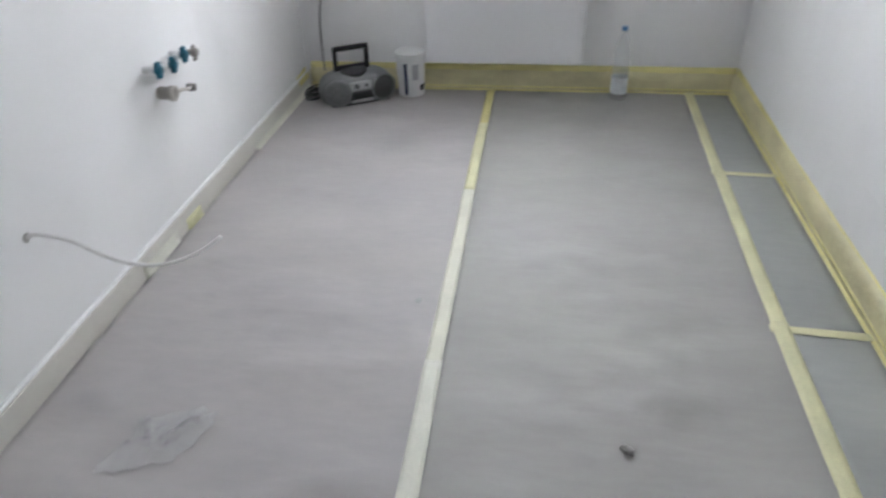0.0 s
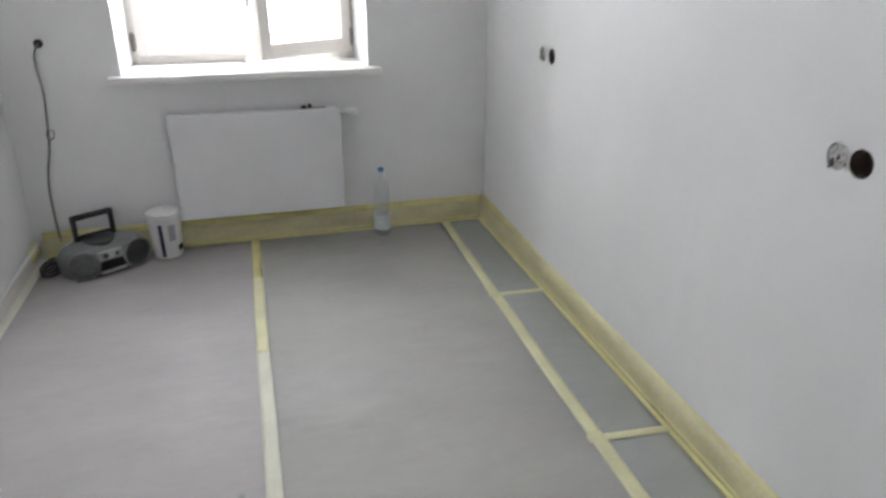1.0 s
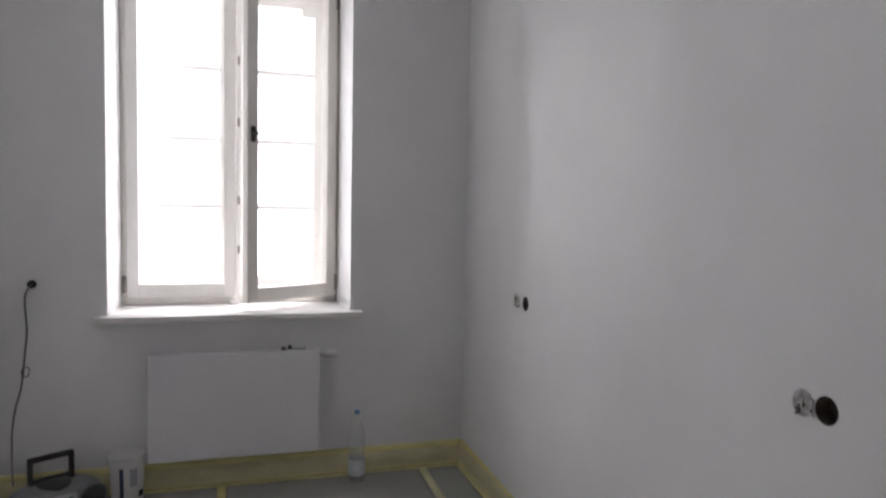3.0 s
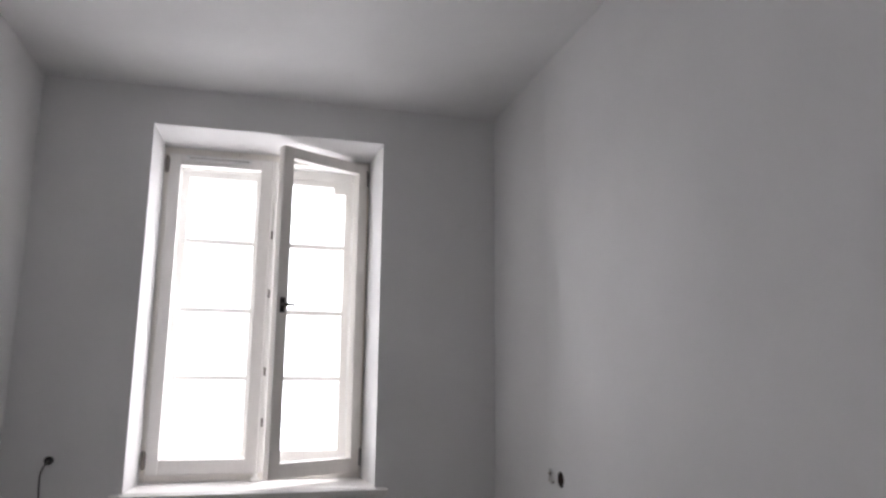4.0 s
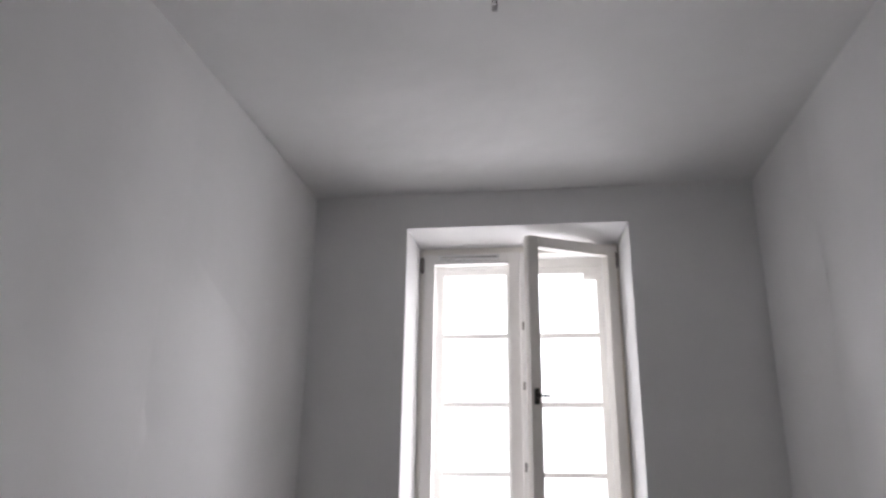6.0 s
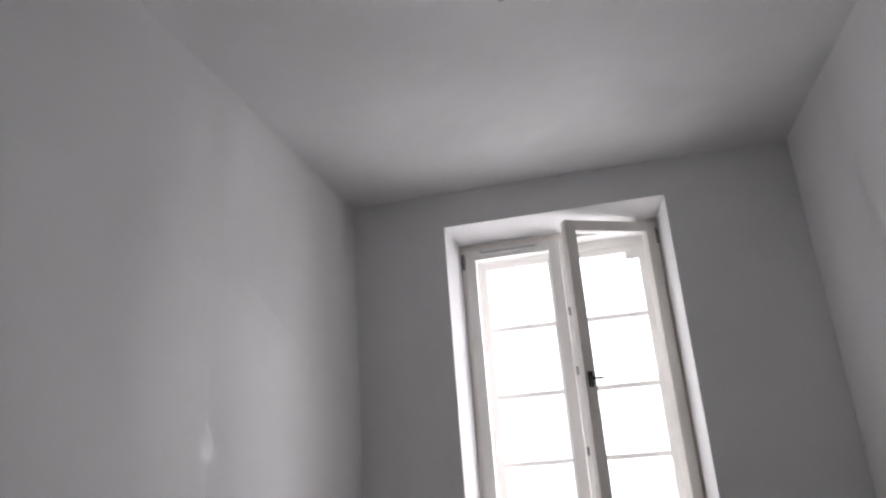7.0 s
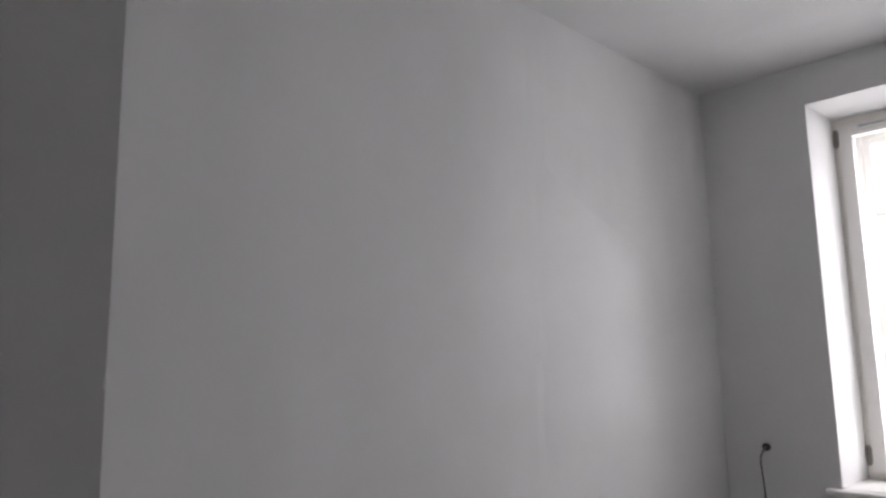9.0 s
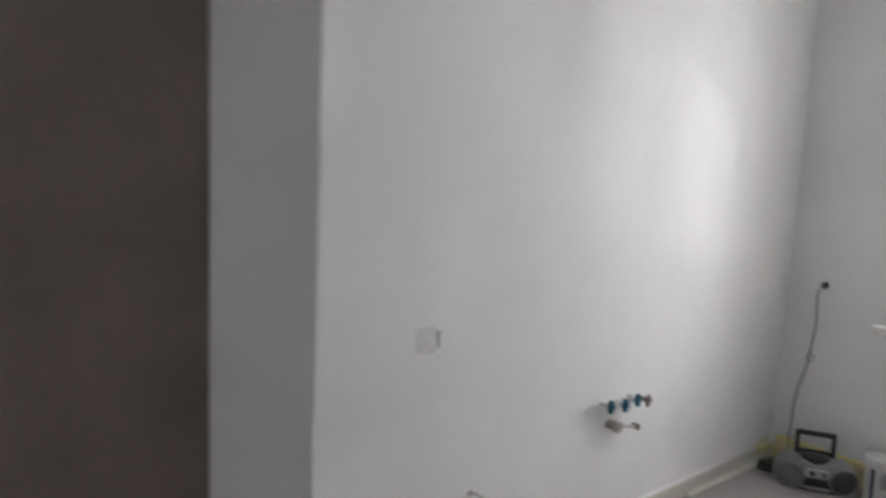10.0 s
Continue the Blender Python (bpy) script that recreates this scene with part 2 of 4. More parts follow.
def thick(ob, depth, offset=-1):
    md = ob.modifiers.new("thickness", "SOLIDIFY")
    md.thickness, md.offset = depth, offset
    return ob


def add_box(bm, x0, x1, y0, y1, z0, z1, bevel=0.0, seg=2):
    g = bmesh.ops.create_cube(bm, size=1)
    vs = g["verts"]
    for v in vs:
        v.co = ((x0 + x1) / 2 + v.co.x * (x1 - x0), (y0 + y1) / 2 + v.co.y * (y1 - y0), (z0 + z1) / 2 + v.co.z * (z1 - z0))
    if bevel:
        es = list({e for v in vs for e in v.link_edges})
        bmesh.ops.bevel(bm, geom=es, offset=bevel, segments=seg, affect="EDGES", profile=0.5)
    return vs


def box(x0, x1, y0, y1, z0, z1, bevel=0.0, seg=2):
    bm = bmesh.new()
    add_box(bm, x0, x1, y0, y1, z0, z1, bevel, seg)
    return bm


def lathe(profile, n=28, m=None, bm=None, closed=True):
    """A solid of revolution round z: profile of (radius, z)."""
    bm = bm or bmesh.new()
    m = m or Matrix()
    rings = []
    for r, z in profile:
        rings.append([bm.verts.new(m @ Vector((r * math.cos(2 * math.pi * i / n), r * math.sin(2 * math.pi * i / n), z))) for i in range(n)])
    for a, b in zip(rings, rings[1:]):
        for i in range(n):
            bm.faces.new((a[i], a[(i + 1) % n], b[(i + 1) % n], b[i]))
    if closed:
        bm.faces.new(list(reversed(rings[0])))
        bm.faces.new(rings[-1])
    return bm


def tube(points, r, n=10, bm=None, steps=8):
    """A round cable through points, smoothed by a Catmull-Rom curve."""
    bm = bm or bmesh.new()
    p = [Vector(q) for q in points]
    p = [p[0] * 2 - p[1]] + p + [p[-1] * 2 - p[-2]]
    path = []
    for i in range(1, len(p) - 2):
        for s in range(steps):
            t = s / steps
            path.append(0.5 * ((2 * p[i]) + (p[i + 1] - p[i - 1]) * t + (2 * p[i - 1] - 5 * p[i] + 4 * p[i + 1] - p[i + 2]) * t * t
                               + (3 * p[i] - p[i - 1] - 3 * p[i + 1] + p[i + 2]) * t ** 3))
    path.append(p[-2])
    rings, side = [], None
    for i, c in enumerate(path):
        d = (path[min(i + 1, len(path) - 1)] - path[max(i - 1, 0)]).normalized()
        side = d.orthogonal() if side is None else (side - d * side.dot(d))
        side.normalize()
        up = d.cross(side)
        rings.append([bm.verts.new(c + (side * math.cos(2 * math.pi * k / n) + up * math.sin(2 * math.pi * k / n)) * r) for k in range(n)])
    for a, b in zip(rings, rings[1:]):
        for k in range(n):
            bm.faces.new((a[k], a[(k + 1) % n], b[(k + 1) % n], b[k]))
    bm.faces.new(list(reversed(rings[0])))
    bm.faces.new(rings[-1])
    return bm


def pierced(u0, u1, v0, v1, windows, rounds, place, depth):
    """A wall slab in (u, v), put in space by place(u, v) and pushed out by the vector depth.
    windows: rectangles (u0, u1, v0, v1) left open; rounds: round holes (u, v, radius)."""
    us, vs = {u0, u1}, {v0, v1}
    for a, b, c, d in windows:
        us |= {a, b}
        vs |= {c, d}
    for u, v, q in rounds:
        us |= {round(u - q - 0.0005, 5), round(u + q + 0.0005, 5)}
        vs |= {round(v - q - 0.0005, 5), round(v + q + 0.0005, 5)}
    us, vs = sorted(us), sorted(vs)
    bm = bmesh.new()
    made = {}

    def vert(u, v):
        key = (round(u, 5), round(v, 5))
        if key not in made:
            made[key] = bm.verts.new(place(u, v))
        return made[key]

    for a, b in zip(us, us[1:]):
        for c, d in zip(vs, vs[1:]):
            mu, mv = (a + b) / 2, (c + d) / 2
            if any(w[0] < mu < w[1] and w[2] < mv < w[3] for w in windows):
                continue
            hole = [h for h in rounds if abs(h[0] - mu) < 0.002 and abs(h[1] - mv) < 0.002]
            if not hole:
                bm.faces.new((vert(a, c), vert(b, c), vert(b, d), vert(a, d)))
                continue
            hu, hv, q = hole[0]
            n = 32
            outer, inner = [], []
            for k in range(n):
                t = 2 * math.pi * k / n + math.pi / 4
                x, y = math.cos(t), math.sin(t)
                m = max(abs(x), abs(y))
                outer.append(vert(mu + x / m * (b - a) / 2, mv + y / m * (d - c) / 2))
                inner.append(vert(hu + x * q, hv + y * q))
            for k in range(n):
                bm.faces.new((outer[k], outer[(k + 1) % n], inner[(k + 1) % n], inner[k]))
    g = bmesh.ops.extrude_face_region(bm, geom=list(bm.faces))
    bmesh.ops.translate(bm, vec=depth, verts=[v for v in g["geom"] if isinstance(v, bmesh.types.BMVert)])
    return bm


def structure(ob, label):
    return tagged(ob, label, "", "", "structure")


# ---- the large structure ----
BOX_R = 0.031
SOCKETS = [(-0.730, 1.002), (-0.826, 1.002), (-2.356, 1.002), (-2.420, 1.002)]   # wall boxes, right wall
SLOT = (-2.477, -2.461, 0.975, 1.035)                                            # open slot of a wall box, left wall
wn_window = [(WX0, WX1, WZ0, WZ1)]
structure(part("wall_north", pierced(-0.15, W + 0.15, 0, H + 0.02, wn_window, [(0.198, 1.020, 0.020)], lambda u, v: (u, 0, v), (0, FY, 0)), WALL),
          "white painted window wall with a deep window recess")
# outer shell of the window wall, round the window's frame
structure(part("wall_north_outer", pierced(-0.15, W + 0.15, 0, H + 0.02, [(FX0 + 0.02, FX1 - 0.02, 0.90, FZ1 - 0.02)], [], lambda u, v: (u, FY + 0.004, v), (0, 0.29, 0)), WALL),
          "outer leaf of the thick window wall")
structure(part("wall_east", pierced(BACK, 0.0, 0, H + 0.02, [], [(y, z, BOX_R) for y, z in SOCKETS], lambda u, v: (W, u, v), (0.15, 0, 0)), WALL),
          "white painted long wall with open socket holes")
structure(part("wall_west", pierced(EDGE, 0.0, 0, H + 0.02, [SLOT], [], lambda u, v: (0, u, v), (-0.15, 0, 0)), WALL),
          "white painted long wall with satin trowelled surface")
bm = bmesh.new()
splay = [(0.0, EDGE - 0.001), (PASS, SPLAY), (PASS - 0.15, SPLAY), (PASS - 0.15, EDGE + 0.1), (-0.151, EDGE + 0.1), (-0.151, EDGE - 0.001)]
low = [bm.verts.new((x, y, 0)) for x, y in splay]
bm.faces.new(low)
g = bmesh.ops.extrude_face_region(bm, geom=list(bm.faces))
bmesh.ops.translate(bm, vec=(0, 0, H + 0.02), verts=[v for v in g["geom"] if isinstance(v, bmesh.types.BMVert)])
structure(part("wall_passage_end", bm, WALL), "white painted splayed end of the long wall, in shade")
structure(part("wall_passage", box(PASS - 0.12, PASS, BACK, SPLAY - 0.002, 0, H + 0.02), BROWN), "dark brown painted passage wall")
structure(part("wall_south", box(PASS - 0.15, W + 0.15, BACK - 0.15, BACK - 0.002, 0, H + 0.02), WALL), "plain white wall closing the room")
structure(part("ceiling", box(PASS - 0.15, W + 0.15, BACK - 0.15, 0.63, H, H + 0.2), CEIL), "white painted ceiling")
structure(part("floor", box(PASS - 0.15, W + 0.15, BACK - 0.15, 0.63, -0.15, 0), SCREED), "grey screed floor under masking paper")


def filler(name, x, side, outline, mat, label, rise=0.0014):
    """A skim of filler on a long wall, 1.5 mm proud, its edges feathered out."""
    cy = sum(p[0] for p in outline) / len(outline)
    cz = sum(p[1] for p in outline) / len(outline)
    bm = bmesh.new()
    n = len(outline)
    outer = [bm.verts.new((x + side * 0.0002, y, z)) for y, z in outline]
    inner = []
    for y, z in outline:
        dy, dz = cy - y, cz - z
        k = 0.03 / max(0.05, math.hypot(dy, dz))
        inner.append(bm.verts.new((x + side * (0.0002 + rise), y + dy * k, z + dz * k)))
    for i in range(n):
        bm.faces.new((outer[i], outer[(i + 1) % n], inner[(i + 1) % n], inner[i]))
    bm.faces.new(inner)
    structure(part(name, bm, mat, smooth=True), label)


def ramp_patch(name, y0, y1, z0, z1, drop, rise, mat, label, seed):
    """Filler pulled flat with a broad trowel on the left wall: rising from y0 and dying out to a crisp edge at y1; its top falls by drop."""
    bm = bmesh.new()
    ny, nz = 22, 30
    rows = []
    for j in range(nz + 1):
        row = []
        for i in range(ny + 1):
            u, v = i / ny, j / nz
            y = y0 + (y1 - y0) * u + 0.008 * noise.noise((seed, v * 3, 0))
            z = z0 + (z1 - drop * u - z0) * v + 0.012 * noise.noise((u * 3, seed, 5))
            w = min(1, u / 0.84)
            h = w * w * (3 - 2 * w) * min(1, (1 - u) / 0.16) * min(1, 9 * v) * min(1, 14 * (1 - v))
            h *= 0.8 + 0.4 * noise.noise((u * 2, v * 5, seed))
            row.append(bm.verts.new((0.0003 + rise * max(0, h), y, z)))
        rows.append(row)
    for a, b in zip(rows, rows[1:]):
        for k in range(ny):
            bm.faces.new((a[k], a[k + 1], b[k + 1], b[k]))
    structure(part(name, bm, mat, smooth=True), label)


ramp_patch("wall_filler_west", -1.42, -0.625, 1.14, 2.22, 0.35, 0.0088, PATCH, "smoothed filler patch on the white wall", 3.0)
ramp_patch("wall_filler_west_high", -1.36, -0.62, 2.02, 2.80, 0.0, 0.0060, SKIM, "faint filler skim above the smoothed patch", 8.0)
filler("wall_filler_spot", 0.0, 1, [(-1.475, 1.47), (-1.44, 1.44), (-1.40, 1.455), (-1.385, 1.49), (-1.40, 1.53), (-1.425, 1.57), (-1.435, 1.66), (-1.448, 1.57), (-1.465, 1.53)], SPOT,
       "small tailed filler smear on the white wall", 0.0010)


def swell(name, x, side, y0, y1, z0, z1, rise, crest, mat, label, seed):
    """A low rounded swelling of trowelled filler on a long wall, dying out at its edges."""
    bm = bmesh.new()
    ny, nz = 24, 24
    rows = []
    for j in range(nz + 1):
        row = []
        for i in range(ny + 1):
            u, v = i / ny, j / nz
            z = z0 + (z1 - z0) * v
            w = u / crest if u < crest else (1 - u) / (1 - crest)
            h = w * w * (3 - 2 * w)
            h *= min(1, 5 * v, 5 * (1 - v)) * (0.75 + 0.5 * noise.noise((seed, z * 2.2, 0)))
            y = y0 + (y1 - y0) * u + 0.03 * noise.noise((seed, 4, z * 1.6))
            row.append(bm.verts.new((x + side * (0.0003 + rise * h), y, z)))
        rows.append(row)
    for a, b in zip(rows, rows[1:]):
        for k in range(ny):
            bm.faces.new((a[k], a[k + 1], b[k + 1], b[k]))
    structure(part(name, bm, mat, smooth=True), label)


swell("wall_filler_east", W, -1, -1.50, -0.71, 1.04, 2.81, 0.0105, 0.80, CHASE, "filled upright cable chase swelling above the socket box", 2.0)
swell("wall_filler_east_wide", W, -1, -1.90, -1.10, 0.30, 2.81, 0.0040, 0.70, SKIM, "broad smoothed filler strip on the white wall", 6.0)
swell("wall_filler_west_wide", 0.0, 1, -2.45, -1.46, 0.95, 2.81, 0.0050, 0.72, SKIM, "broad smoothed filler strip on the white wall", 9.0)

# window recess lining: sloping sides and head, plastered and painted
bm = bmesh.new()
for quad in ([(WX0, 0, WZ0), (FX0, FY, WZ0), (FX0, FY, FZ1), (WX0, 0, WZ1)],
             [(WX1, 0, WZ0), (WX1, 0, WZ1), (FX1, FY, FZ1), (FX1, FY, WZ0)],
             [(WX0, 0, WZ1), (FX0, FY, FZ1), (FX1, FY, FZ1), (WX1, 0, WZ1)]):
    bm.faces.new([bm.verts.new(p) for p in quad])
bmesh.ops.remove_doubles(bm, verts=bm.verts, dist=0.0005)
lining = part("window_reveal", bm, REVEAL)
structure(lining, "white painted sloping window reveal")


def skirting_west():
    bm = box(0.0, 0.017, EDGE, -0.002, 0.0, 0.085, 0.004)
    board = part("baseboard_west", bm, BASE_W)
    structure(board, "white lacquered skirting board with a bead of filler on top")
    part("filler_bead", tube([(0.006, EDGE + 0.01, 0.0885), (0.006, -2.0, 0.0885), (0.006, -1.0, 0.0885), (0.006, -0.02, 0.0885)], 0.0075, 8, steps=14), WALL, board, "white filler bead", smooth=True)


skirting_west()
structure(part("baseboard_north", box(0.018, W - 0.018, -0.018, -0.001, 0, 0.10, 0.004), BASE_W), "white skirting board under yellow masking film")
structure(part("baseboard_east", box(W - 0.018, W - 0.001, BACK, -0.02, 0, 0.10, 0.004), BASE_W), "white skirting board under yellow masking film")


# ---- floor covering ----
def sheet(name, x0, x1, y0, y1, mat, z, amp, seed):
    bm = bmesh.new()
    nx, ny = max(6, int((x1 - x0) / 0.03)), int((y1 - y0) / 0.03)
    rows = []
    for j in range(ny + 1):
        row = []
        for i in range(nx + 1):
            x, y = x0 + (x1 - x0) * i / nx, y0 + (y1 - y0) * j / ny
            e = min(1, min(i, nx - i, j, ny - j) / 2.5)
            w = noise.noise((x * 1.3 + seed, y * 5.0 + x, seed)) + 0.5 * noise.noise((x * 4.0, y * 10.0 - 2 * x, seed + 4)) + 0.35 * abs(noise.noise((x * 5 + 3 * y, y * 3, seed + 8)))
            crease = max(0, 0.10 - abs(noise.noise((x * 1.5 + 1.2 * y + seed, y * 1.6 - x, seed + 2)))) / 0.10
            crease += 0.8 * max(0, 0.07 - abs(noise.noise((x * 1.1 - 1.9 * y, y * 1.2 + x + seed, seed + 6)))) / 0.07
            row.append(bm.verts.new((x, y, z + e * amp * max(0, w + 0.15 + 0.32 * crease))))
        rows.append(row)
    for a, b in zip(rows, rows[1:]):
        for i in range(nx):
            bm.faces.new((a[i], a[i + 1], b[i + 1], b[i]))
    ob = thick(part(name, bm, mat, smooth=True), 0.001)
    return ob


COVER = "strips of masking paper on the floor"
tagged(sheet("masking_paper_strip", 0.008, 1.036, BACK, -0.008, PAPER, 0.0025, 0.014, 1.0),
       "wrinkled grey masking paper strip covering the floor", "masking paper", COVER)
tagged(sheet("masking_paper_strip", 1.034, 2.03, BACK, -0.008, PAPER_DIM, 0.0045, 0.014, 9.0),
       "wrinkled grey masking paper strip covering the floor", "masking paper", COVER)
for y0, y1, s in ((-0.952, -0.03, 3.0), (-1.965, -0.950, 5.0), (-2.99, -1.963, 7.0), (-4.04, -2.988, 2.0), (-5.0, -4.038, 6.0)):
    tagged(sheet("masking_paper_strip", 2.015, 2.252, y0, y1, PAPER2, 0.0052, 0.001, s),
           "short green-grey masking paper piece along the skirting", "masking paper", COVER)


def tape(name, a, b, width, z, mat, label, seed, sag=0.0):
    """A strip of tape laid from a to b on the floor, its edges a little uneven."""
    a, b = Vector((*a, 0)), Vector((*b, 0))
    d = (b - a)
    n = max(4, int(d.length / 0.03))
    side = Vector((-d.y, d.x, 0)).normalized()
    bm = bmesh.new()
    rows = []
    for i in range(n + 1):
        t = i / n
        c = a + d * t + side * 0.005 * noise.noise((t * d.length * 1.3, seed, 0))
        h = 0.0012 * (1 + noise.noise((t * d.length * 9, seed, 5)))
        w = width / 2 + 0.0012 * noise.noise((t * d.length * 7, seed, 2))
        rows.append([bm.verts.new(c + side * w * k + Vector((0, 0, z + h * (1 - abs(k))))) for k in (-1, -0.4, 0.4, 1)])
    for p, q in zip(rows, rows[1:]):
        for k in range(3):
            bm.faces.new((p[k], p[k + 1], q[k + 1], q[k]))
    ob = thick(part(name, bm, mat, smooth=True), 0.0007)
    return tagged(ob, label, "tape", "tape strips on the floor")


tape("floor_tape", (1.060, -5.0), (1.027, -2.20), 0.052, 0.0112, TAPE, "cream masking tape over the paper seam", 1)
tape("floor_tape", (1.027, -2.25), (1.024, -1.14), 0.047, 0.0104, CTAPE, "cream masking tape over the paper seam", 2)
tape("floor_tape", (1.024, -1.18), (1.024, -0.50), 0.045, 0.0112, PTAPE, "pale yellow masking tape over the paper seam", 12)
tape("floor_tape", (1.024, -0.54), (1.024, -0.022), 0.042, 0.0104, YTAPE, "yellow masking tape end at the skirting", 3)
tape("floor_tape", (1.985, -5.0), (2.010, -1.93), 0.050, 0.0112, PTAPE, "pale yellow masking tape along the narrow paper pieces", 4)
tape("floor_tape", (2.010, -1.99), (2.026, -0.92), 0.048, 0.0104, PTAPE, "pale yellow masking tape along the narrow paper pieces", 5)
tape("floor_tape", (2.022, -0.97), (2.048, -0.022), 0.046, 0.0112, PTAPE, "pale yellow masking tape along the narrow paper pieces", 6)
tape("floor_tape", (1.995, -0.945), (2.262, -0.958), 0.030, 0.0082, PTAPE, "narrow pale yellow cross tape over a paper joint", 7)
tape("floor_tape", (1.978, -1.958), (2.262, -1.975), 0.034, 0.0082, PTAPE, "narrow pale yellow cross tape over a paper joint", 8)


# ---- yellow film and tape over the skirting ----
def ribbon(name, length, place, profile, mat, seed, wob, parent):
    """A strip that follows a wall: profile(s) gives (distance from the wall, height) across it; place(s, d, z) puts it in space."""
    n = int(length / 0.03)
    bm = bmesh.new()
    rows = []
    for i in range(n + 1):
        s = length * i / n
        row = []
        for k, (d, z) in enumerate(profile(s)):
            w = wob * noise.noise((s * 5, k * 0.8, seed)) + wob * 0.6 * noise.noise((s * 17, k * 1.7, seed))
            row.append(bm.verts.new(place(s, d + abs(w), z + w * 0.6)))
        rows.append(row)
    for a, b in zip(rows, rows[1:]):
        for k in range(len(a) - 1):
            bm.faces.new((a[k], a[k + 1], b[k + 1], b[k]))
    return thick(part(name, bm, mat, parent, smooth=True), 0.0006, 1)


def masked_wall(name, length, place, top, seed, x0=0.0):
    root = empty(name)
    ribbon("film", length, place, lambda s: [(0.026, 0.012), (0.021, 0.03), (0.0205, 0.06), (0.020, 0.098), (0.008, 0.108), (0.004, max(0.112, top(s) - 0.02))], FILM, seed, 0.002, root)
    ribbon("top_tape", length, place, lambda s: [(0.0085, 0.100 if top(s) < 0.14 else top(s) - 0.036), (0.006, top(s) - 0.018), (0.0015, top(s))], YTAPE, seed + 3, 0.0012, root)
    ribbon("bottom_tape", length, place, lambda s: [(0.038, 0.0072), (0.029, 0.0085), (0.0235, 0.016), (0.023, 0.030)], YTAPE, seed + 5, 0.0012, root)
    tagged(root, "yellow masking tape and beige film covering the skirting", "masking film", "masked skirtings")


masked_wall("skirting_masking", W - 0.036, lambda s, d, z: (0.03 + s, -d, z), lambda s: 0.140, 1.0)
masked_wall("skirting_masking", 4.9, lambda s, d, z: (W - d, -0.012 - s, z), lambda s: 0.142 - 0.022 * min(1, s / 0.9), 11.0)

corner = empty("skirting_tape")
ribbon("foot_tape", 0.85, lambda s, d, z: (d, -0.03 - s, z), lambda s: [(0.050 - 0.012 * s, 0.0105), (0.030, 0.0115), (0.0195, 0.020), (0.0190, 0.026)], TAPE, 31.0, 0.0012, corner)
ribbon("top_tape", 0.16, lambda s, d, z: (d, -0.03 - s, z), lambda s: [(0.0190, 0.060), (0.0185, 0.086), (0.006, 0.0885), (0.0015, 0.118 - 0.1 * s)], YTAPE, 33.0, 0.0012, corner)
tagged(corner, "pale yellow masking tape along the skirting in the corner", "tape")

# tape remnants along the left skirting
for y0, y1, s in ((-1.90, -1.66, 21), (-1.58, -1.46, 23)):
    r = empty("tape_remnant")
    ribbon("strip", y1 - y0, lambda q, d, z, y0=y0: (d, y0 + q, z), lambda q: [(0.028, 0.0088), (0.0195, 0.0120), (0.0182, 0.030), (0.0180, 0.050)], PTAPE if s > 22 else TAPE, s, 0.002, r)
    tagged(r, "pale yellow masking tape remnant at the skirting foot", "tape")


# ---- window ----
window = empty("window_1", Matrix.Translation((0, 0, 0)))
structure(window, "white wooden double casement window, inner sash ajar")


def bars(x0, x1, y0, y1, z0, z1, w, top=None, bottom=None, bevel=0.004):
    """A rectangular frame of four mitred-looking bars in the plane y."""
    top, bottom = top or w, bottom or w
    bm = bmesh.new()
    add_box(bm, x0, x0 + w, y0, y1, z0, z1, bevel)
    add_box(bm, x1 - w, x1, y0, y1, z0, z1, bevel)
    add_box(bm, x0 + w - 0.001, x1 - w + 0.001, y0 + 0.001, y1 - 0.001, z1 - top, z1 - 0.001, bevel)
    add_box(bm, x0 + w - 0.001, x1 - w + 0.001, y0 + 0.001, y1 - 0.001, z0 + 0.001, z0 + bottom, bevel)
    return bm


def pane(name, x0, x1, y, z0, z1, parent):
    ob = part(name, box(x0, x1, y, y + 0.004, z0, z1), PANE, parent)
    ob.visible_shadow = False
    return ob


SILLZ = 0.880
MID = (FX0 + FX1) / 2
part("frame", bars(FX0 - 0.003, FX1 + 0.003, FY - 0.012, FY + 0.06, SILLZ - 0.01, FZ1 + 0.003, 0.032, 0.045, 0.04), FRAME_IN, window)
part("jamb_strip", box(FX1 - 0.015, FX1 - 0.002, FY - 0.028, FY - 0.0125, SILLZ + 0.16, FZ1 - 0.16, 0.001), FRAME_BEIGE, window, "bare beige wood strip")
# closed inner sash
sl = part("sash", bars(FX0 + 0.022, MID + 0.012, FY - 0.024, FY + 0.028, SILLZ + 0.024, FZ1 - 0.034, 0.062, 0.062, 0.075), FRAME_W, window)
pane("pane", FX0 + 0.08, MID - 0.046, FY + 0.002, SILLZ + 0.095, FZ1 - 0.092, sl)
vent = part("trickle_vent", box(FX0 + 0.11, MID - 0.10, FY - 0.040, FY - 0.0255, FZ1 - 0.072, FZ1 - 0.046, 0.003), WHITE_P, sl, "white slotted ventilation strip")
# No opening is cut: a raised dark strip stands for the slot's shade.
part("slot", box(FX0 + 0.125, MID - 0.115, FY - 0.0412, FY - 0.0402, FZ1 - 0.062, FZ1 - 0.057), GREYMETAL, vent, "dark strip standing for the shade in the vent slot")
# striking strip with its lock plates on the closed sash
st = part("cover_strip", box(MID + 0.0145, MID + 0.040, FY - 0.034, FY - 0.012, SILLZ + 0.03, FZ1 - 0.04, 0.004), FRAME_W, window)
